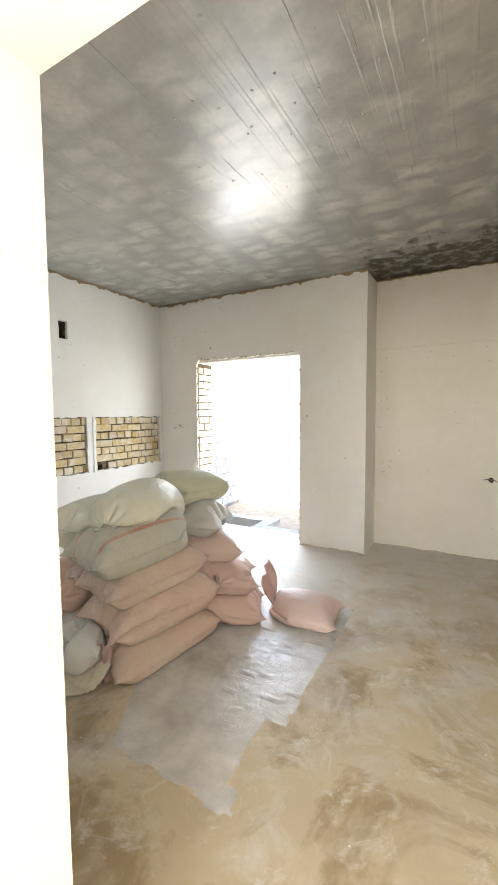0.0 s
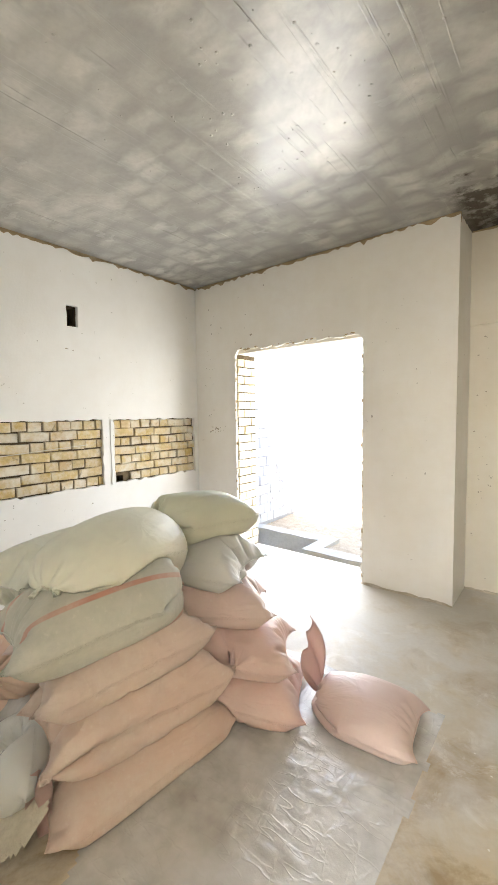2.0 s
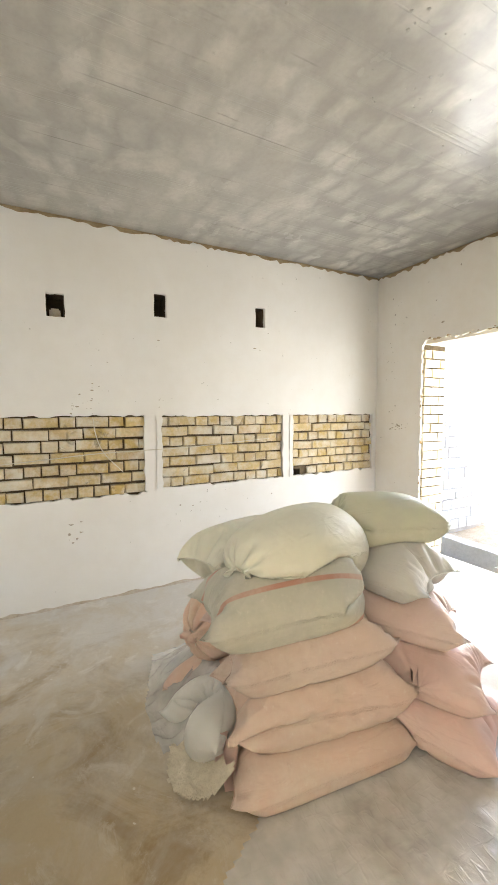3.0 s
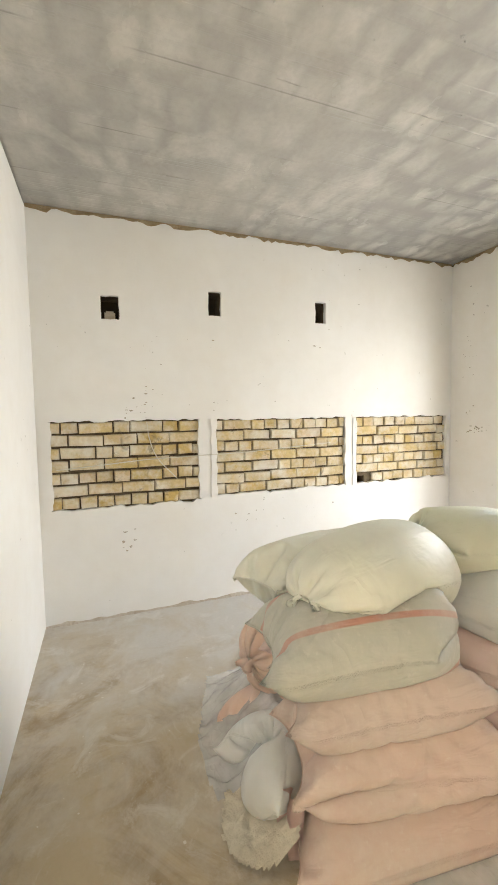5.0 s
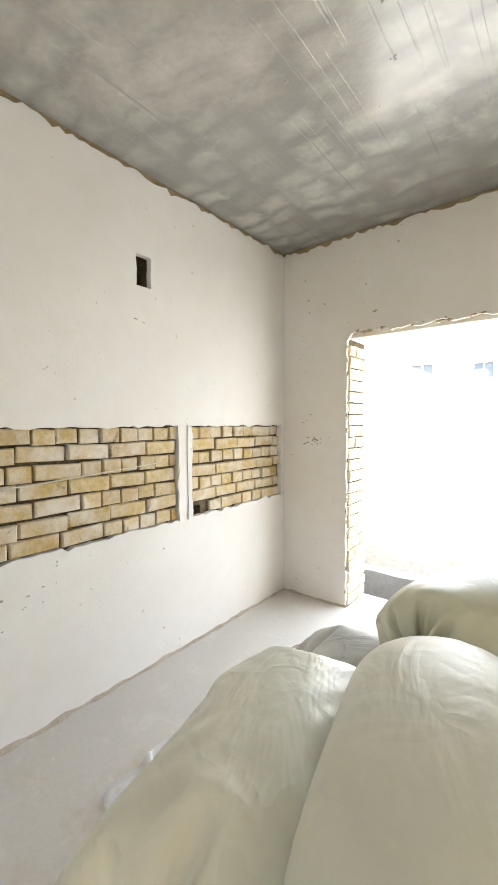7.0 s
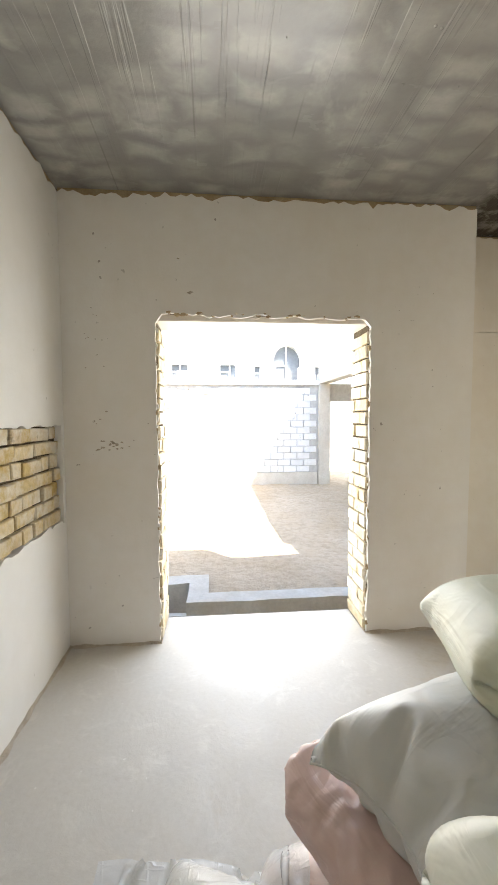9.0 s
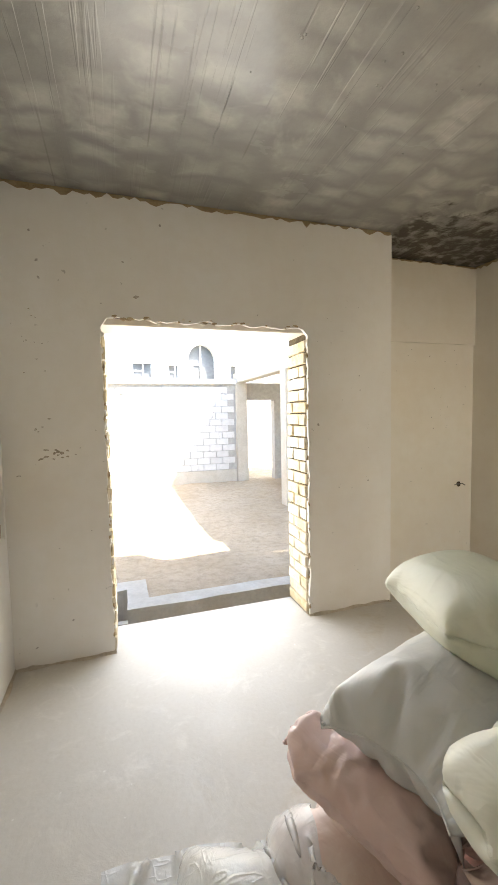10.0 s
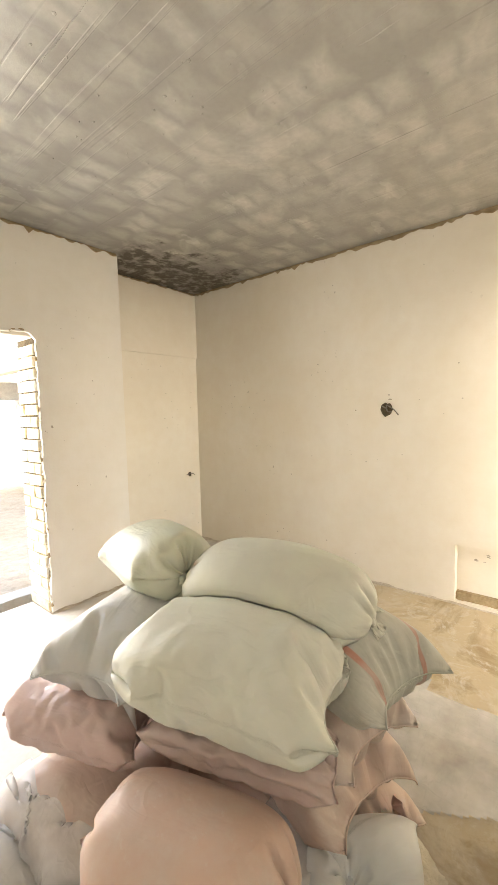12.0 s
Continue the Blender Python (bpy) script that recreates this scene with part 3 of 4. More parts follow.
# filling above the plaster, all round under the ceiling
for x0, y0, x1, y1 in ((WEST - 0.04, SOUTH, WEST - 0.012, NORTH), (WEST, NORTH + 0.012, PIER, NORTH + 0.04), (PIER, RECESS + 0.005, EAST, RECESS + 0.04), (EAST + 0.01, SOUTH, EAST + 0.04, RECESS)):
    bm = boxes((x0, y0, TOP - 0.075, x1, y1, TOP + 0.002))
    structure(link("trim_filling", bm, CLAY), "brown clay filling under the ceiling slab", "trim")

# south wall with the entrance, and the plain hall behind it
ENTRY_W, ENTRY_TOP = -0.64, 2.24
body = structure(link("wall_south", boxes((WEST, 0.125, 0, ENTRY_W, SOUTH, TOP - 0.02), (ENTRY_W, 0.125, ENTRY_TOP, EAST, SOUTH, TOP - 0.02)), WHITE_PLASTER), "white plastered wall with the entrance", "wall")
# these hall walls are unseen, their window openings added for the fill lamps
structure(link("wall_hall", boxes((-2.6, -3.3, 0, -2.4, -3.15, TOP), (-2.6, -1.75, 0, -2.4, 0.125, TOP), (-2.6, -3.15, 0, -2.4, -1.75, 0.75), (-2.6, -3.15, 2.75, -2.4, -1.75, TOP)), WHITE_PLASTER), "plain white wall of the unseen hall with an added window opening", "wall")
structure(link("wall_hall_south", boxes((-2.4, -3.45, 0, -0.7, -3.3, TOP), (0.4, -3.45, 0, EAST + 0.3, -3.3, TOP), (-0.7, -3.45, 0, 0.4, -3.3, 1.05), (-0.7, -3.45, 2.45, 0.4, -3.3, TOP)), WHITE_PLASTER), "plain white wall of the unseen hall with an added window opening", "wall")

# dents, plugs and smudges in the plaster
def marks(parent, place, rows, ma):
    rnd = random.Random(len(rows))
    for u, v, r in rows:
        bm = bmesh.new()
        n = 11
        ring = [bm.verts.new(place(u + 0.75 * r * rnd.uniform(0.3, 1.3) * math.cos(2 * math.pi * k / n) * 1.5, v + 0.6 * r * rnd.uniform(0.3, 1.3) * math.sin(2 * math.pi * k / n), -0.0008)) for k in range(n)]
        mid = bm.verts.new(place(u, v, -0.003))
        for k in range(n):
            bm.faces.new((ring[k], ring[(k + 1) % n], mid))
        bmesh.ops.recalc_face_normals(bm, faces=bm.faces[:])
        part("plaster_mark", bm, ma, parent)


SMUDGE = plain("smudge", (0.32, 0.28, 0.22), (0.58, 0.53, 0.45), 40, 0.95, 0.3, 0.004)
rnd = random.Random(33)
cluster = lambda u, v, du, dv, n, r: [(u + rnd.uniform(-du, du), v + rnd.uniform(-dv, dv), rnd.uniform(0.3, 1.0) * r) for _ in range(n)]
marks(bpy.data.objects["wall_north"], north, [(-3.0, 2.46, 0.018), (-3.08, 2.683, 0.011)] + cluster(-3.56, 1.43, 0.10, 0.05, 13, 0.016) + cluster(-3.62, 1.62, 0.06, 0.06, 6, 0.012) + cluster(-3.63, 2.15, 0.08, 0.25, 12, 0.009) + cluster(-3.4, 1.1, 0.2, 0.5, 6, 0.007) + cluster(-1.3, 1.6, 0.25, 0.9, 7, 0.006), SMUDGE)
marks(bpy.data.objects["wall_west"], west, [(1.732, 2.217, 0.012), (2.69, 2.213, 0.016), (2.75, 2.20, 0.01)] + cluster(1.10, 1.68, 0.10, 0.10, 14, 0.014) + cluster(1.25, 2.0, 0.08, 0.25, 8, 0.008) + cluster(1.0, 0.62, 0.06, 0.12, 9, 0.016) + cluster(2.0, 0.66, 0.12, 0.10, 7, 0.010) + cluster(1.74, 1.66, 0.03, 0.06, 4, 0.008) + cluster(2.6, 2.0, 1.2, 0.5, 8, 0.006), SMUDGE)
marks(bpy.data.objects["wall_east"], east, cluster(4.1, 1.75, 0.45, 0.15, 14, 0.011) + cluster(3.6, 1.4, 0.8, 0.7, 16, 0.008) + cluster(2.0, 1.4, 0.5, 0.6, 9, 0.008) + cluster(3.8, 0.35, 0.5, 0.2, 8, 0.008) + cluster(1.35, 0.42, 0.25, 0.05, 6, 0.018) + [(2.3, 1.72, 0.02), (2.31, 1.76, 0.012), (2.62, 1.63, 0.012)], SMUDGE)
marks(bpy.data.objects["wall_recess"], recess, cluster(-0.85, 1.5, 0.05, 0.8, 14, 0.012) + cluster(-0.3, 1.8, 0.4, 0.45, 10, 0.008) + cluster(-0.1, 2.2, 0.35, 0.08, 6, 0.009), SMUDGE)
# crumbs of mortar left along the foot of the walls
for name, x0, y0, x1, y1, nx, ny in (("west", WEST, SOUTH, WEST, NORTH, 1, 0), ("north", WEST, NORTH, DOOR_W, NORTH, 0, -1), ("pier", DOOR_E, NORTH, PIER, NORTH, 0, -1), ("recess", PIER, RECESS, EAST, RECESS, 0, -1), ("east", EAST, SOUTH, EAST, RECESS, -1, 0)):
    bm = bmesh.new()
    n = int(math.hypot(x1 - x0, y1 - y0) / 0.02)
    rows = []
    for k in range(n + 1):
        f = k / n
        x, y = x0 + (x1 - x0) * f, y0 + (y1 - y0) * f
        q = Vector((x * 6, y * 6, nx * 3 + ny * 5))
        w = 0.012 + 0.022 * max(0, noise.noise(q) + 0.3) + 0.008 * noise.noise(q * 4)
        h = 0.010 + 0.020 * max(0, noise.noise(q * 1.7) + 0.2) + 0.006 * noise.noise(q * 5)
        rows.append([bm.verts.new((x - 0.002 * nx, y - 0.002 * ny, max(0.004, h))), bm.verts.new((x + nx * w * 0.5, y + ny * w * 0.5, max(0.003, h * 0.55))), bm.verts.new((x + nx * w, y + ny * w, -0.001))])
    for p0, p1 in zip(rows, rows[1:]):
        bm.faces.new((p0[0], p1[0], p1[1], p0[1]))
        bm.faces.new((p0[1], p1[1], p1[2], p0[2]))
    structure(link("baseboard_crumbs", bm, FOOT), "brown crumbs of mortar along the wall", "debris")

# roof edges that shade the yard
structure(link("roof_parapet", boxes((-9, 4.2, TOP + 0.22, 6, OUTER, 3.62), (-9, 4.3, 3.62, -0.05, OUTER, 4.74)), RENDER_WHITE), "white rendered roof parapet", "roof")

# ---- the yard ----
YARD, FAR = -0.36, 13.2


def yard_height(x, y):
    if y < 5.72 or (x < -3.12 and y < 6.12):
        return -0.66
    return YARD + 0.05 * noise.noise(Vector((x * 0.9, y * 0.9, 3))) + 0.03 * noise.noise(Vector((x * 3.1, y * 3.1, 1)))


bm = bmesh.new()
xs = [-400, -40, -10] + [-7.5 + 0.15 * i for i in range(71)] + [6, 40, 400]
ys = [-400, -40, -4, 4.6] + [4.8 + 0.12 * i for i in range(72)] + [16, 40, 400]
grid = [[bm.verts.new((x, y, yard_height(x, y))) for x in xs] for y in ys]
for a, b in zip(grid, grid[1:]):
    for i in range(len(xs) - 1):
        bm.faces.new((a[i], a[i + 1], b[i + 1], b[i]))
structure(link("ground", bm, EARTH, True), "bare trodden earth of the yard", "ground")

bm = boxes((-3.14, 5.58, -0.7, 0.3, 5.80, -0.30), (-3.14, 5.80, -0.7, -2.92, 6.30, -0.30), (-5.2, 6.08, -0.7, -3.14, 6.30, -0.30), (-5.2, 5.58, -0.7, -3.14, 5.66, -0.44))
bmesh.ops.subdivide_edges(bm, edges=[e for e in bm.edges if e.calc_length() > 0.6], cuts=14)
for v in bm.verts:
    v.co += 0.016 * noise.noise_vector(v.co * 4)
structure(link("pavement_curb", bm, CONCRETE), "rough concrete footing round a shallow pit", "curb")
structure(link("plinth", boxes((-5.2, OUTER - 0.05, -0.7, 0.9, OUTER + 0.004, -0.25)), CONCRETE), "concrete plinth below the doorway", "plinth")

# block walls of the yard: one beside, one at the far end
side_wall = structure(link("wall_yard_side", boxes((-4.75, OUTER, -0.7, -4.43, FAR, 2.75)), PALE_MORTAR), "white block wall beside the yard", "wall")
far_wall = structure(link("wall_yard_far", boxes((-9, FAR + 0.02, -0.7, -3.57, FAR + 0.3, 2.6), (-3.57, FAR + 0.02, -0.7, -3.25, FAR + 0.3, 2.2), (-3.57, FAR + 0.02, 2.44, -3.25, FAR + 0.3, 2.6), (-3.25, FAR + 0.02, -0.7, 0.57, FAR + 0.3, 2.6), (0.57, FAR + 0.02, 2.09, 1.48, FAR + 0.3, 2.6), (1.48, FAR + 0.02, -0.7, 4.2, FAR + 0.3, 2.6)), PALE_MORTAR), "white block wall at the end of the yard", "wall")
part("footing", boxes((-4.4, FAR - 0.05, -0.7, 0.2, FAR + 0.02, 0.0), bevel=0.01), CONCRETE, far_wall, "grey concrete footing")
part("beam", boxes((-9, FAR - 0.08, 2.56, 0.25, FAR + 0.35, 2.70), bevel=0.01), RENDER_WHITE, far_wall, "white concrete ledge")
for x0, x1, h in ((-2.95, -2.72, 3.0), (-2.22, -1.82, 3.15), (-1.45, -1.05, 3.12), (-0.35, 0.1, 3.1), (-3.9, -3.5, 2.95)):
    part("parapet_pier", boxes((x0, FAR - 0.02, 2.70, x1, FAR + 0.3, h), bevel=0.015), WHITE_BLOCK, far_wall)

# the east wing: columns, beam, upper storey
wing = structure(new("east_wing"), "bare concrete porch wing with an upper storey", "building")
part("upper_wall", boxes((0.92, OUTER + 0.4, 3.1, 4.2, FAR + 0.3, 4.40)), RENDER_WHITE, wing)
part("slab", boxes((0.30, OUTER + 0.4, 2.9, 4.2, FAR + 0.3, 3.1), bevel=0.01), CONCRETE, wing)
part("beam", boxes((0.25, OUTER + 0.4, 2.6, 0.55, FAR + 0.3, 2.9), bevel=0.01), CONCRETE, wing)
for y in (9.35, FAR - 0.12):
    part("column", boxes((0.22, y - 0.02, -0.7, 0.55, y + 0.3, 2.6), bevel=0.012), CONCRETE, wing)
part("back_wall", boxes((3.9, OUTER + 0.4, -0.7, 4.2, FAR, 2.9)), RENDER_WHITE, wing)
structure(link("wall_beyond", boxes((-1, 19.2, -0.7, 8, 19.5, 1.5)), RENDER_WHITE), "white wall beyond the porch", "wall")

# the neighbour's house over the far wall
house = tagged(new("house"), "white rendered house with an arched window behind the yard wall", "house")
arch = [(0.52 * math.cos(a), 3.72 + 0.6 * math.sin(a)) for a in [math.pi * k / 20 for k in range(21)]]
arch = [(-0.07 + u, v) for u, v in arch] + [(-0.59, 2.85), (0.45, 2.85)]
facade = lambda u, v, d: (u, 16.8 + d, v)
part("wall", sheet([(-12, -0.5), (10, -0.5), (10, 6.2), (-12, 6.2)], [arch, rect(-2.6, 3.08, -1.87, 3.6), rect(-1.3, 3.05, -0.82, 3.55), rect(0.78, 3.05, 1.3, 3.55), rect(-4.4, 3.08, -3.8, 3.6), rect(-6.5, 3.08, -5.7, 3.7)], facade, 0.3), RENDER_WHITE, house)
part("roof", boxes((-12.2, 16.5, 6.2, 10.2, 21, 6.4)), CONCRETE, house)
outer = [(-0.07 + 0.72 * math.cos(math.pi * k / 20), 3.72 + 0.78 * math.sin(math.pi * k / 20)) for k in range(21)]
part("arch_trim", sheet(outer + [(-0.79, 2.85)] + [(-0.6, 2.85)] + arch[20::-1][:21] + [(0.46, 2.85), (0.65, 2.85)], [], lambda u, v, d: (u, 16.7 + d, v), 0.1), CONCRETE, house, "grey arched surround")
for x0, z0, x1, z1 in ((-0.6, 2.84, 0.46, 4.35), (-2.6, 3.08, -1.87, 3.6), (-1.3, 3.05, -0.82, 3.55), (0.78, 3.05, 1.3, 3.55), (-4.4, 3.08, -3.8, 3.6), (-6.5, 3.08, -5.7, 3.7)):
    win = part("window", boxes((x0, 16.98, z0, x1, 17.02, z1)), GLASS_DARK, house)
    part("frame", boxes(((x0 + x1) / 2 - 0.03, 16.93, z0, (x0 + x1) / 2 + 0.03, 16.98, z1), (x0, 16.93, (z0 + z1) / 2 - 0.025, (x0 + x1) / 2 - 0.03, 16.98, (z0 + z1) / 2 + 0.025)), RENDER_WHITE, win)
part("balcony", boxes((-1.27, 16.2, 2.5, 0.5, 16.8, 2.83), bevel=0.01), CONCRETE, house)


# ---- sacks ----
class Cloth:
    """Woven cloth as a net of points: settles by gravity on what lies under it, and may hold a fill."""

    def __init__(self, nu, nv, closed):
        self.nu, self.nv, self.closed = nu, nv, closed
        n = (nu + 1) * (nv + 1)
        self.top = np.arange(n).reshape(nu + 1, nv + 1)
        self.under = self.top.copy()
        if closed:
            self.under[1:-1, 1:-1] = n + np.arange((nu - 1) * (nv - 1)).reshape(nu - 1, nv - 1)
        self.count = n + ((nu - 1) * (nv - 1) if closed else 0)
        self.groups = []
        for side, grid in ((0, self.top), (1, self.under)) if closed else ((0, self.top),):
            for di, dj, stiff in ((1, 0, 1.0), (0, 1, 1.0), (1, 1, 0.35), (1, -1, 0.35), (2, 0, 0.06), (0, 2, 0.05)):
                for parity in (range(2 * max(di, abs(dj)))):
                    i, j = np.meshgrid(np.arange(nu + 1 - di), np.arange(max(0, -dj), nv + 1 - max(0, dj)), indexing="ij")
                    step = 2 if max(di, abs(dj)) == 1 else 4
                    pick = ((i if di else j) % step) == parity
                    if side and dj == 0:
                        pick &= (j > 0) & (j < nv)
                    if side and di == 0:
                        pick &= (i > 0) & (i < nu)
                    i, j = i[pick], j[pick]
                    if len(i):
                        self.groups.append((grid[i, j], grid[i + di, j + dj], stiff, i, j, di, dj))
        quads = []
        for side, grid in ((0, self.top), (1, self.under)) if closed else ((0, self.top),):
            q = np.stack((grid[:-1, :-1], grid[1:, :-1], grid[1:, 1:], grid[:-1, 1:]), -1).reshape(-1, 4)
            quads.append(q if side == 0 else q[:, ::-1])
        self.quads = np.concatenate(quads)
        self.tris = np.concatenate((self.quads[:, [0, 1, 2]], self.quads[:, [0, 2, 3]]))

    def rest(self, L, W, ties=(), taper=0.36):
        """Cloth lengths; ties: for each end how tightly it is bound (1 sewn open) and how far in from the end."""
        du, dv = L / self.nu, W / self.nv
        self.lengths = []
        for a, b, stiff, i, j, di, dj in self.groups:
            u = (i + di / 2) / self.nu
            squeeze = 1 - taper * np.clip((np.abs(2 * u - 1) - 0.72) / 0.28, 0, 1) ** 2
            for (bound, inset), d in zip(ties, (u, 1 - u)):
                if bound < 0.5:
                    squeeze = np.minimum(squeeze, bound + (1 - bound) * np.clip(np.abs(d - inset) / 0.055, 0, 1))
            self.lengths.append(np.hypot(du * di, dv * dj * squeeze))

    def stretch(self, p, sweeps):
        for _ in range(sweeps):
            for (a, b, stiff, *_), rest in zip(self.groups, self.lengths):
                d = p[b] - p[a]
                n = np.sqrt((d * d).sum(1)) + 1e-9
                k = (n - rest) / n * 0.5 * stiff
                if stiff < 0.2:
                    k = np.minimum(k, 0)
                d *= k[:, None]
                p[a] += d
                p[b] -= d

    def fill(self, p, volume):
        a, b, c = (p[self.tris[:, k]] for k in range(3))
        g = np.zeros_like(p)
        for k, cr in ((0, np.cross(b, c)), (1, np.cross(c, a)), (2, np.cross(a, b))):
            for axis in range(3):
                g[:, axis] += np.bincount(self.tris[:, k], cr[:, axis], self.count)
        now = (a * np.cross(b, c)).sum() / 6
        g /= 6
        step = (volume - now) / ((g * g).sum() + 1e-12)
        move = g * step
        n = np.sqrt((move * move).sum(1)).max()
        p += move * min(1.0, 0.012 / (n + 1e-9))


def split_net(net, p, fine):
    """The same cloth on a net twice as fine."""
    out = np.zeros((fine.count, 3))
    for src, dst in ((net.under, fine.under), (net.top, fine.top)):
        g = p[src]
        big = np.zeros((2 * net.nu + 1, 2 * net.nv + 1, 3))
        big[::2, ::2] = g
        big[1::2, ::2] = (g[1:] + g[:-1]) / 2
        big[:, 1::2] = (big[:, 2::2] + big[:, :-2:2]) / 2
        out[dst] = big
    return out


SOLIDS = []   # (bvh, low corner, high corner) of what already lies there


def solid(verts, faces):
    SOLIDS.append((BVHTree.FromPolygons([tuple(v) for v in verts], [tuple(f) for f in faces]), verts.min(0), verts.max(0)))


def collide(p, old, gap, deep):
    for tree, low, high in SOLIDS:
        near = np.nonzero(((p > low - gap) & (p < high + gap)).all(1))[0]
        for k in near:
            q = Vector(p[k])
            hit, normal, _, d = tree.find_nearest(q, deep)
            if hit is not None:
                out = (q - hit).dot(normal)
                if out < gap:
                    r = hit + normal * gap
                    p[k] = r
                    old[k] = r
    under = p[:, 2] < 0.005
    p[under, 2] = 0.005
    old[under] = p[under]


def bind(net, p, ties):
    """Draw the tied columns of the cloth together."""
    for k, (bound, inset) in enumerate(ties):
        if bound < 0.5:
            col = round(inset * net.nu) if k == 0 else net.nu - round(inset * net.nu)
            idx = np.concatenate((net.top[col], net.under[col, 1:-1]))
            mid = p[idx].mean(0)
            d = p[idx] - mid
            n = np.sqrt((d * d).sum(1)) + 1e-9
            p[idx] = mid + d * np.minimum(1, np.maximum(bound * 0.14, n * 0.9) / n)[:, None]


def settle(net, p, steps, sweeps, pull, volume, keep, gap, every, deep, ties=(), alone=False):
    old = p.copy()
    for s in range(steps):
        v = (p - old) * 0.8
        old = p.copy()
        p += v
        p[:, 2] -= pull
        if volume:
            net.fill(p, volume)
        net.stretch(p, sweeps)
        bind(net, p, ties)
        if keep is not None:
            p[:, :2] += 0.5 * (np.array(keep) - p[:, :2].mean(0))
        if not alone and (s % every == 0 or s == steps - 1):
            collide(p, old, gap, deep)
        else:
            low = p[:, 2] < 0.005
            p[low, 2] = 0.005
    return p


COARSE, FINE = Cloth(28, 20, True), Cloth(56, 40, True)


def sack(seed, place, yaw, L, W, H, ma, label, pitch=0, roll=0, ties=(1, 1), full=0.9, sag=0.0005, slack=1.042, name="sack", group="sacks in the pile"):
    """A filled sack of cloth L by W, laid down at place and settled on the sacks below it."""
    rnd = np.random.RandomState(seed)
    # about the most that two sheets sewn together can hold
    most = W ** 3 * (L / (math.pi * W) - 0.142 * (1 - 10 ** (-L / W)))
    volume = full * most
    net = COARSE
    p = np.zeros((net.count, 3))
    uu, vv = np.meshgrid(np.linspace(-1, 1, net.nu + 1), np.linspace(-1, 1, net.nv + 1), indexing="ij")
    for grid, sgn in ((net.under, -1), (net.top, 1)):
        h = np.sqrt(np.clip((1 - uu ** 4) * (1 - vv ** 4), 0, 1)) * H * 0.5
        shape = np.stack((uu * L * 0.45, vv * W * 0.40 * (1 - 0.06 * uu ** 2), sgn * h), -1)
        p[grid] = shape + rnd.normal(0, 0.004, shape.shape)
    m = np.array(pose(*place, roll, -pitch, yaw))
    p = p @ m[:3, :3].T + m[:3, 3]
    net.rest(L, W, ties_of(ties, L))
    p = settle(net, p, 54, 5, sag, volume, place[:2], 0.006, 3, 0.16, ties_of(ties, L))
    net, p = FINE, split_net(net, p, FINE)
    p += rnd.normal(0, 0.003, p.shape)
    net.rest(L * slack, W * slack, ties_of(ties, L))
    p = settle(net, p, 26, 5, sag * 0.5, volume * 0.985, place[:2], 0.004, 7, 0.10, ties_of(ties, L))
    solid(p, net.quads)
    base = np.array([p[:, 0].mean(), p[:, 1].mean(), p[:, 2].min()])
    q = p - base
    me = bpy.data.meshes.new(name)
    me.from_pydata(q.tolist(), [], net.quads.tolist())
    cloth = np.zeros((net.count, 3))
    uu, vv = np.meshgrid(np.linspace(-1, 1, net.nu + 1), np.linspace(-1, 1, net.nv + 1), indexing="ij")
    cloth[net.under] = np.stack((uu * L / 2, vv * W / 2, np.full_like(uu, 3.0)), -1)
    cloth[net.top] = np.stack((uu * L / 2, vv * W / 2, np.zeros_like(uu)), -1)
    across = cloth[:, 1] / (W / 2)
    me.attributes.new("across", "FLOAT", "POINT").data.foreach_set("value", across)
    me.attributes.new("cloth", "FLOAT_VECTOR", "POINT").data.foreach_set("vector", cloth.ravel())
    me.shade_smooth()
    me.materials.append(ma)
    ob = tagged(new(name, me), label, "sack", group)
    ob.matrix_basis = Matrix.Translation(base)
    for k, (bound, inset) in enumerate(ties_of(ties, L)):
        row = 0 if k == 0 else net.nu
        if bound < 0.5:
            col = round(inset * net.nu) if k == 0 else net.nu - round(inset * net.nu)
            ring = np.concatenate((q[net.top[col]], q[net.under[col, 1:-1]][::-1]))
            mid = Vector(ring.mean(0))
            size = max(0.012, 0.7 * float(np.sqrt(((ring - ring.mean(0)) ** 2).sum(1)).mean()) * 1.0)
            ahead = Vector(q[net.top[row]].mean(0)) - mid
            turn = ahead.to_track_quat("Z", "Y").to_matrix().to_4x4()
            loop = [mid + turn @ Vector((size * math.cos(a), size * 0.8 * math.sin(a), 0.006 * math.sin(2 * a))) for a in [2 * math.pi * j / 16 for j in range(17)]]
            ends = [loop[-1] + Vector((0.012, -0.008, -0.02)), loop[-1] + Vector((0.016, -0.012, -0.05))]
            part("tie", tube(loop + ends, 0.0032), CORD, ob, "pale string tie")
        else:
            part("hem", tube([Vector(v) for v in q[net.top[row]]], 0.003, 5), ma, ob)
    return ob


def ties_of(ties, L):
    return [(b, 0.055 / L) for b in ties]


pink, grey = "dusty pink woven sack filled with cement", "grey woven sack filled with cement"
T = 0.16
# bottom layer
sack(1, (-1.82, 1.87, 0.15), 84, 0.92, 0.66, 0.24, PINK, "dusty pink woven sack at the foot of the pile")
sack(2, (-1.70, 2.47, 0.15), 30, 0.84, 0.60, 0.24, ROSE, pink)
sack(3, (-2.38, 1.83, 0.15), 110, 0.90, 0.62, 0.25, PINK, pink, full=0.93)
sack(4, (-2.41, 2.46, 0.24), 100, 0.74, 0.72, 0.40, PINK, "round pink woven sack standing at the pile's corner", full=1.03)
sack(5, (-2.08, 1.45, 0.25), -5, 0.66, 0.44, 0.14, GREY, grey, roll=50, pitch=-20, full=0.7)
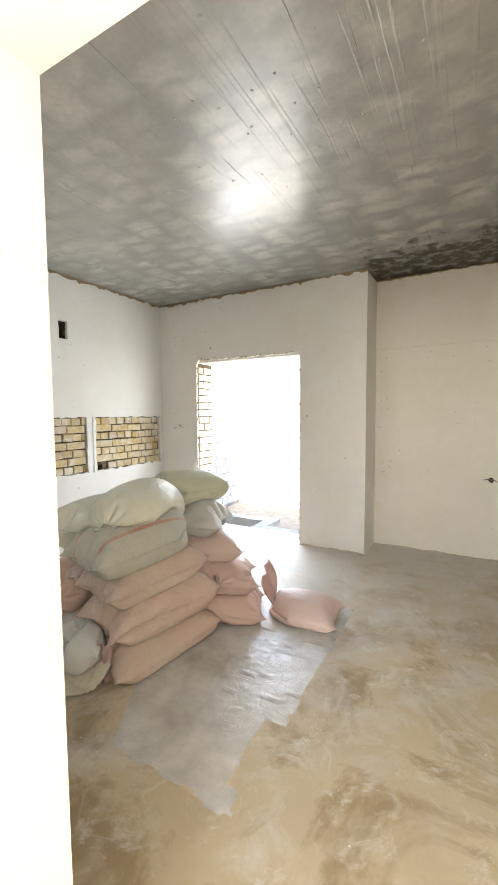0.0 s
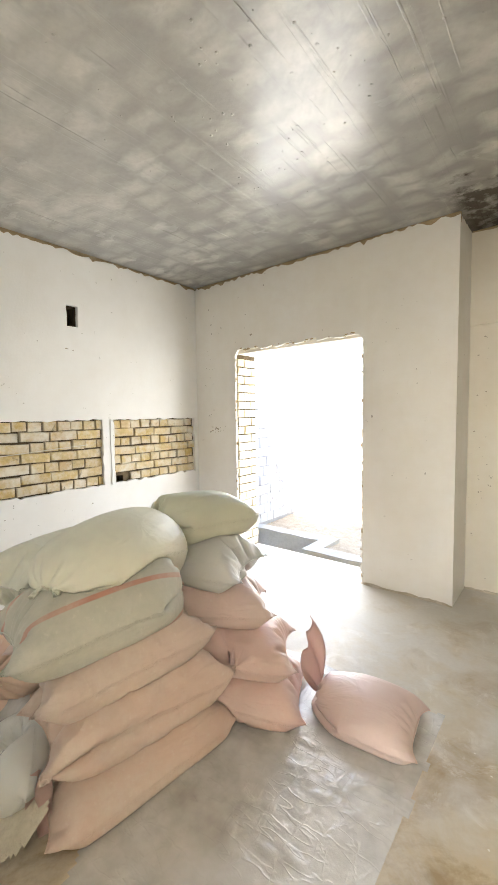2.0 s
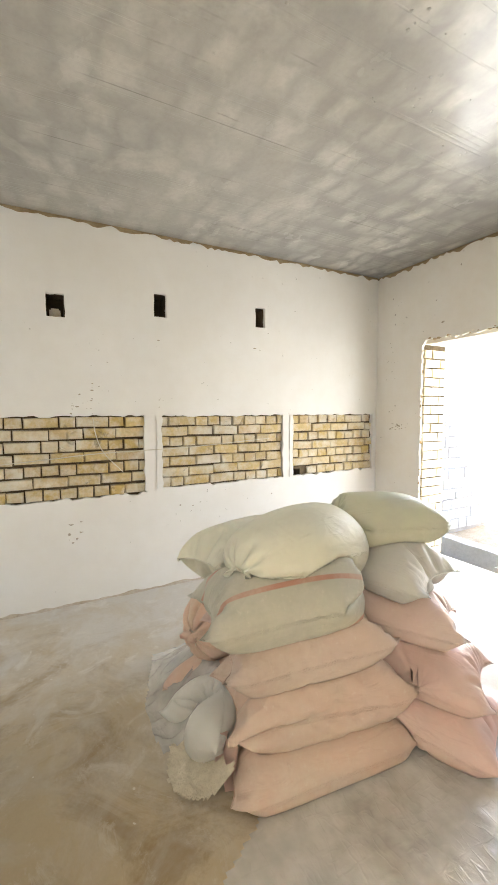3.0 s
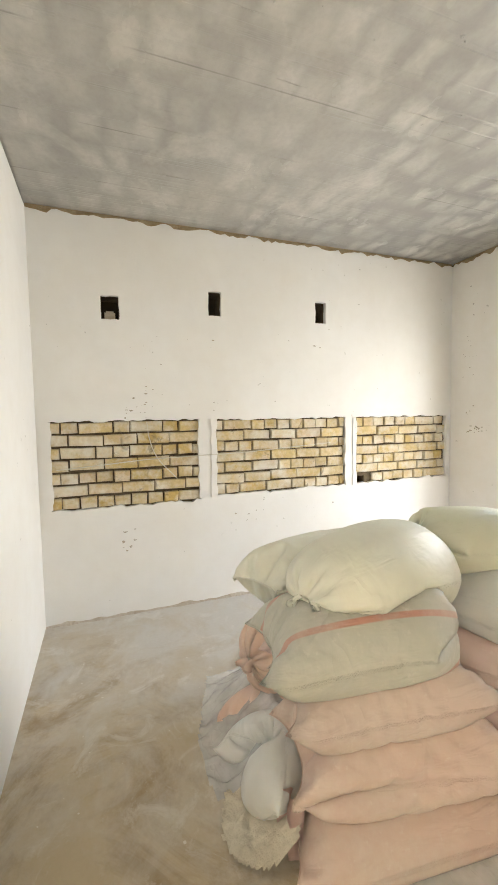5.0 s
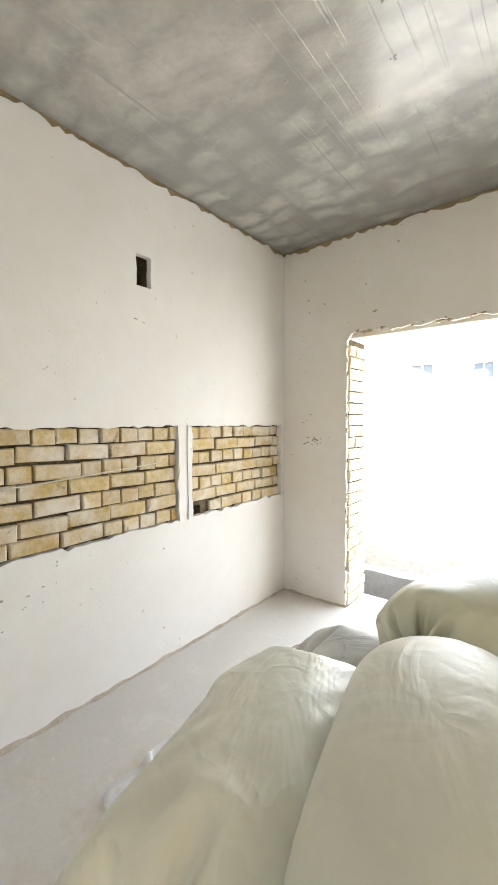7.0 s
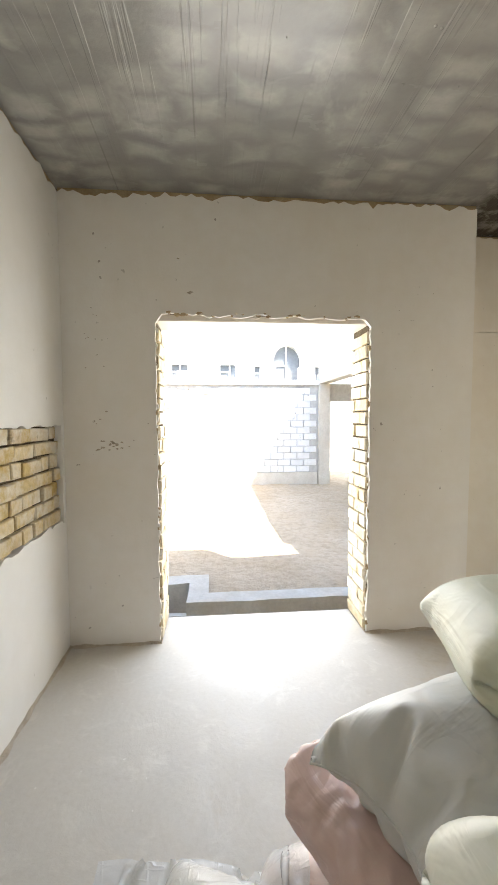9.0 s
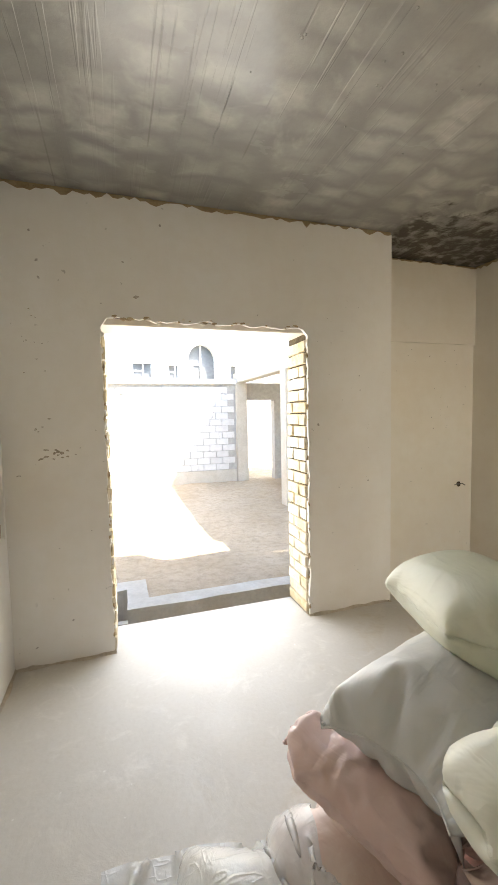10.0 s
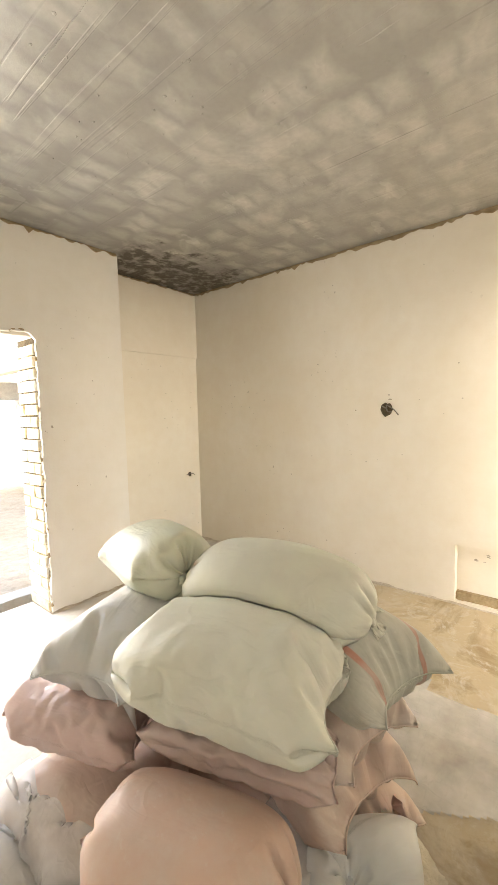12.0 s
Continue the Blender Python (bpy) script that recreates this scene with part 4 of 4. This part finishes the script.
# second layer
sack(6, (-1.80, 1.87, 0.46), 78, 0.90, 0.67, 0.26, PINK, "dusty pink woven sack sagging over the one below", pitch=4, full=0.93)
sack(7, (-1.76, 2.44, 0.42), 38, 0.86, 0.58, 0.25, ROSE, pink, full=0.95)
sack(8, (-2.47, 1.78, 0.50), 107, 0.88, 0.56, 0.28, PINK, "pink woven sack with a tied mouth", ties=(T, T), full=0.98)
# third layer
sack(9, (-1.82, 1.82, 0.68), 78, 0.82, 0.58, 0.24, PINK, pink, pitch=4, full=0.95)
sack(10, (-1.88, 2.42, 0.64), 45, 0.80, 0.56, 0.24, ROSE, "rose woven sack under a grey one", full=0.95)
sack(11, (-2.20, 1.83, 0.68), 107, 0.70, 0.30, 0.10, ROSE, "rose woven sack squeezed under a green one", full=0.7)
sack(12, (-2.46, 2.48, 0.62), 114, 0.72, 0.37, 0.16, ROSE, "rose woven sack with a pointed corner", ties=(1, T), full=0.92)
# fourth layer
sack(13, (-1.79, 1.75, 0.90), 78, 0.90, 0.58, 0.24, STRIPED, "grey woven sack with red stripes, dusty at one end", pitch=3, ties=(1, T), full=0.95)
sack(14, (-2.08, 2.43, 0.86), 18, 0.98, 0.64, 0.28, GREY, "bluish grey woven sack near the top", full=1.0, slack=1.03)
# the top
sack(15, (-2.24, 1.82, 0.98), 103, 0.84, 0.62, 0.32, PALE_GREEN, "large pale green woven sack with a gathered seam", full=1.03, slack=1.02)
sack(16, (-1.91, 1.88, 1.12), 104, 0.98, 0.58, 0.28, PALE_GREEN, "large pale green woven sack draped over the pile", pitch=12, ties=(T, T), full=0.9, sag=0.0012)
sack(17, (-1.99, 2.47, 1.10), 74, 0.76, 0.52, 0.26, GREEN, "olive green woven sack on top of the pile", ties=(T, 1), full=0.96)
# under the bunched polythene
sack(22, (-2.86, 2.47, 0.17), 70, 0.54, 0.50, 0.28, PAPER, "small dusty cream sack under bunched polythene", full=1.0)


def crumpled(x0, y0, x1, y1, n, height, seed, keep=None):
    """A creased sheet over a rectangle; height(x, y) gives its rest, keep(x, y) says where it lies."""
    bm = bmesh.new()
    s = Vector((seed * 2.3, seed * 7.1, seed))
    nx, ny = n
    grid = []
    for j in range(ny + 1):
        row = []
        for i in range(nx + 1):
            x, y = x0 + (x1 - x0) * i / nx, y0 + (y1 - y0) * j / ny
            p = Vector((x, y, 0))
            r1 = 1 - abs(noise.noise(Vector((x * 5 + y * 3, y * 2.5 - x * 5, 0)) + s)) * 6.5
            r2 = 1 - abs(noise.noise(Vector((x * 13 - y * 7, y * 6 + x * 4, 3)) + s * 2)) * 6.5
            z = height(x, y) + 0.016 * max(0, r1) ** 1.5 + 0.007 * max(0, r2) ** 1.5
            dx = 0.03 * noise.noise(p * 4 + s * 3)
            row.append(bm.verts.new((x + dx, y + 0.03 * noise.noise(p * 4 + s * 4), z)))
        grid.append(row)
    for j in range(ny):
        for i in range(nx):
            x, y = x0 + (x1 - x0) * (i + 0.5) / nx, y0 + (y1 - y0) * (j + 0.5) / ny
            if not keep or keep(x, y):
                bm.faces.new((grid[j][i], grid[j][i + 1], grid[j + 1][i + 1], grid[j + 1][i]))
    bmesh.ops.delete(bm, geom=[v for v in bm.verts if not v.link_faces], context="VERTS")
    return bm


edge = lambda x, y, k: 0.03 * noise.noise(Vector((x * 7, y * 7, k)))
def on_floor(x, y):
    return x < -0.70 + edge(x, y, 1) - 0.09 * (1.2 < y < 1.62) and y > 1.10 + 0.04 * (x + 0.9) ** 2 + edge(x, y, 2) and y < 3.0 + edge(x, y, 5) and x > -1.36 - (y - 1.1) * 0.6


flat_net = Cloth(66, 116, False)
flat_net.rest(1.236, 2.185, (), 0.0)
rnd = np.random.RandomState(8)
uu, vv = np.meshgrid(np.linspace(0, 1, 67), np.linspace(0, 1, 117), indexing="ij")
rise = np.array([[0.02 + 0.03 * abs(noise.noise(Vector((u * 5 + v * 3, v * 7 - u * 4, 2)))) for v in np.linspace(0, 1, 117)] for u in np.linspace(0, 1, 67)])
p = np.stack((-1.75 + 1.2 * uu, 0.98 + 2.12 * vv, rise), -1).reshape(-1, 3) + rnd.normal(0, 0.003, (67 * 117, 3))
p = settle(flat_net, p, 34, 5, 0.0006, 0, None, 0.004, 1, 0.1, (), True)
me = bpy.data.meshes.new("plastic_sheet")
mids = p[flat_net.quads].mean(1)
me.from_pydata(p.tolist(), [], [q for q, c in zip(flat_net.quads.tolist(), mids) if on_floor(c[0], c[1])])
me.shade_smooth()
me.materials.append(FILM)
sheet1 = tagged(new("plastic_sheet", me), "clear crumpled polythene sheet spread on the floor", "plastic sheet")
film_net = Cloth(54, 54, False)
film_net.rest(1.05, 1.0, (), 0.0)
rnd = np.random.RandomState(5)
uu, vv = np.meshgrid(np.linspace(-0.5, 0.5, 55), np.linspace(-0.5, 0.5, 55), indexing="ij")
p = np.stack((-2.88 + 0.80 * uu + 0.03 * np.sin(vv * 17), 2.44 + 0.80 * vv + 0.03 * np.sin(uu * 15 + 1), 0.46 + 0.05 * np.sin(uu * 19 + vv * 7)), -1).reshape(-1, 3)
p += rnd.normal(0, 0.004, p.shape)
p = settle(film_net, p, 50, 6, 0.0022, 0, (-2.88, 2.44), 0.014, 2, 0.12)
me = bpy.data.meshes.new("plastic_sheet")
me.from_pydata(p.tolist(), [], film_net.quads.tolist())
me.shade_smooth()
me.materials.append(FILM_THICK)
sheet2 = tagged(new("plastic_sheet", me), "milky polythene bunched up beside the sacks", "plastic sheet")
bm = crumpled(-2.85, 1.15, -2.05, 1.85, (70, 60), lambda x, y: max(0.004, 0.22 * max(0.0, min(1.0, (y - 1.28) / 0.28)) * max(0.0, min(1, (x + 2.85) / 0.3))), 11,
              lambda x, y: y > 1.22 - 0.35 * (x + 2.4) * (x < -2.4) + edge(x, y, 6) and y < 1.8)
sheet3 = tagged(link("plastic_sheet", bm, FILM, True), "clear polythene tucked under the sacks", "plastic sheet")
bm = crumpled(-2.18, 1.12, -1.70, 1.58, (46, 40), lambda x, y: 0.012 + 0.16 * max(0.0, min(1.0, (y - 1.30) / 0.22)), 15,
              lambda x, y: ((x + 1.93) / 0.2) ** 2 + ((y - 1.38) / 0.17) ** 2 < 1 + 5 * edge(x, y, 8))
tagged(link("torn_sack", bm, PAPER, True), "torn dusty cream sack lying against the pile", "sack")

# the sack that slid off the pile, with its empty mouth folded up
loose = sack(21, (-1.06, 2.73, 0.11), 6, 0.64, 0.50, 0.20, ROSE, "pink woven sack lying alone on the polythene", ties=(0.2, 1), full=0.8, group="loose sacks")
bm = bmesh.new()
rows = []
for j in range(15):
    f = j / 14
    row = []
    for i in range(15):
        t = -1 + 2 * i / 14
        w = 0.05 + 0.11 * math.sin(math.pi * 0.75 * f)
        row.append(bm.verts.new((-0.24 - 0.10 * f - 0.05 * t * f + 0.014 * math.sin(t * 6 + f * 5), 0.01 + w * t + 0.05 * f, -0.02 + 0.29 * f * (0.86 + 0.16 * t) + 0.01 * math.sin(t * 8 + f * 3))))
    rows.append(row)
for a, b in zip(rows, rows[1:]):
    for i in range(14):
        bm.faces.new((a[i], a[i + 1], b[i + 1], b[i]))
ext = bmesh.ops.solidify(bm, geom=bm.faces[:], thickness=0.006)
bmesh.ops.translate(bm, verts=bm.verts[:], vec=(0.0, 0.0, 0.08))
part("flap", bm, ROSE, loose, "empty sack mouth folded upright", True)

# ragged sack ends that hang out of the pile's south side
for seed, x, y, z, w, h, tilt, ma in ((2, -1.80, 1.43, 0.22, 0.16, 0.26, 12, ROSE),):
    bm = bmesh.new()
    rows = []
    for j in range(11):
        f = j / 10
        row = []
        for i in range(13):
            t = -1 + 2 * i / 12
            p = Vector((w * t * (0.7 + 0.4 * f) / 2, -0.10 * f * math.sin(radians(tilt)) + 0.03 * noise.noise(Vector((t * 2.5, f * 2.5, seed * 3))) + 0.018 * math.sin(t * 8 + seed), -h * f * (0.9 + 0.3 * noise.noise(Vector((t * 3, seed, 1))))))
            row.append(bm.verts.new(p))
        rows.append(row)
    for a, b in zip(rows, rows[1:]):
        for i in range(12):
            bm.faces.new((a[i], a[i + 1], b[i + 1], b[i]))
    bmesh.ops.solidify(bm, geom=bm.faces[:], thickness=0.004)
    ob = tagged(link("torn_sack", bm, ma, True), "torn empty pink sack caught in the pile", "sack")
    ob.matrix_basis = pose(x, y, z, 0, 0, random.Random(seed).uniform(-20, 20))


# ---- wires out of the walls ----
def wire_hole(place, out, r, strands, label):
    """A roughly chiselled hole in the plaster with cable ends in it. out: the way out of the wall."""
    q = Vector(out).to_track_quat("Z", "Y").to_matrix().to_4x4()
    bm = bmesh.new()
    ring0, ring1 = [], []
    for k in range(18):
        a = 2 * math.pi * k / 18
        rr = r * (1 + 0.35 * noise.noise(Vector((math.cos(a) * 2, math.sin(a) * 2, place[2] * 5))))
        ring0.append(bm.verts.new((rr * 1.25 * math.cos(a), rr * 1.25 * math.sin(a), 0.001)))
        ring1.append(bm.verts.new((rr * math.cos(a), rr * math.sin(a), 0.010)))
    mid = [bm.verts.new((v.co.x * 0.7, v.co.y * 0.7, 0.003)) for v in ring1]
    for a, b in ((ring0, ring1), (ring1, mid)):
        for k in range(18):
            bm.faces.new((a[k], a[(k + 1) % 18], b[(k + 1) % 18], b[k]))
    bm.faces.new(mid)
    # no hole is cut: the dark face carries the shade of its depth
    ob = link("wire_outlet", bm, DARK_HOLE)
    tagged(ob, label, "outlet", kind="structure")
    ob.matrix_basis = Matrix.Translation(place) @ q
    for pts in strands:
        part("wire", tube(bend_line(pts, 18), 0.005), WIRE, ob, "bare cable end")


wire_hole((EAST, 2.328, 1.632), (-1, 0, 0), 0.046, ([(0, 0, 0), (0.02, 0.03, 0.05), (0.05, 0.035, 0.12), (0.12, 0.0, 0.16), (0.16, -0.05, 0.15)], [(0, 0.01, 0), (-0.02, 0.03, 0.05), (0.03, 0.01, 0.10)], [(0, 0, 0), (0.03, -0.02, 0.04), (0.06, -0.02, 0.03)]), "chiselled hole in the wall with loose cable ends")
wire_hole((0.256, RECESS, 0.866), (0, -1, 0), 0.022, ([(0, 0, 0), (0.02, 0.01, 0.03), (0.05, -0.01, 0.04)], [(0, 0, 0), (-0.03, 0.01, 0.03), (-0.07, 0.0, 0.02)]), "small hole in the wall with cable ends")

# ---- bricks ----
COURSE = 0.0968
full = [brick_mesh("brick", 0.243, 0.081, 0.05, k) for k in range(4)]
half = [brick_mesh("brick", 0.115, 0.081, 0.05, 10 + k) for k in range(4)]
rnd = random.Random(21)
wall_w = bpy.data.objects["wall_west"]
turn = pose(0, 0, 0, 0, 0, 90)
for y0, z0, y1, z1 in NICHES:
    rows = int(round((z1 - z0) / COURSE))
    for r in range(rows):
        z = z1 - (r + 0.5) * (z1 - z0) / rows
        y = y0 + 0.004
        first = True
        while y < y1 - 0.035:
            long = rnd.random() < (0.85 if r % 2 else 0.15)
            n = 0.254 if long else 0.127
            if first and not r % 2:
                n, long = 0.127 * rnd.uniform(0.45, 0.65), False
            first = False
            n = min(n, y1 - y)
            if n < 0.2:
                long = False
            base = 0.254 if long else 0.127
            if not (y0 > 3 and r == rows - 1 and y < 3.25):
                m = Matrix.Translation((WEST - 0.037 + rnd.uniform(-0.011, 0.010), y + n / 2, z + rnd.uniform(-0.004, 0.004))) @ pose(0, 0, 0, rnd.uniform(-3, 3), rnd.uniform(-1.8, 1.8), 90 + rnd.uniform(-3, 3))
                lay("brick", wall_w, full if long else half, YELLOW_BRICK, m @ Matrix.Diagonal((n / base, 1, 1, 1)))
            y += n

wall_n = bpy.data.objects["wall_north"]
pale_full = [brick_mesh("brick", 0.226, 0.084, 0.05, 30 + k) for k in range(4)]
pale_half = [brick_mesh("brick", 0.108, 0.084, 0.05, 40 + k) for k in range(4)]
for sgn, x in ((1, DOOR_W - 0.020), (-1, DOOR_E + 0.020)):
    for r in range(int(DOOR_TOP / COURSE)):
        z = (r + 0.5) * COURSE + 0.002
        y = NORTH + 0.026
        for n in ((0.236, 0.118) if r % 2 else (0.118, 0.236)):
            m = Matrix.Translation((x + rnd.uniform(-0.006, 0.006), y + n / 2, z)) @ pose(0, 0, 0, rnd.uniform(-1.5, 1.5), rnd.uniform(-1, 1), sgn * 90 + rnd.uniform(-2, 2))
            lay("brick", wall_n, pale_full if n > 0.2 else pale_half, PALE_BRICK, m)
            y += n

block = [brick_mesh("block", 0.376, 0.178, 0.05, 60 + k) for k in range(4)]
header = [brick_mesh("block", 0.188, 0.152, 0.05, 70 + k) for k in range(4)]
for r in range(13):
    for i in range(12):
        x = -4.1 + 0.388 * i + (0.194 if r % 2 else 0)
        if x + 0.19 < 0.22 and not (r in (11, 12) and -3.8 < x < -3.0):
            m = Matrix.Translation((x, FAR + 0.012 + rnd.uniform(-0.006, 0.006), 0.10 + r * 0.19)) @ pose(0, 0, 0, 0, rnd.uniform(-0.6, 0.6), rnd.uniform(-1, 1))
            lay("block", far_wall, block, WHITE_BLOCK, m)
for r in range(17):
    for i in range(17):
        y = 6.0 + 0.2 * i + (0.1 if r % 2 else 0)
        m = Matrix.Translation((-4.425 + rnd.uniform(-0.008, 0.008), y, -0.22 + r * 0.165)) @ pose(0, 0, 0, rnd.uniform(-1, 1), rnd.uniform(-1, 1), 90 + rnd.uniform(-1.5, 1.5))
        lay("block", side_wall, header, WHITE_BLOCK, m)
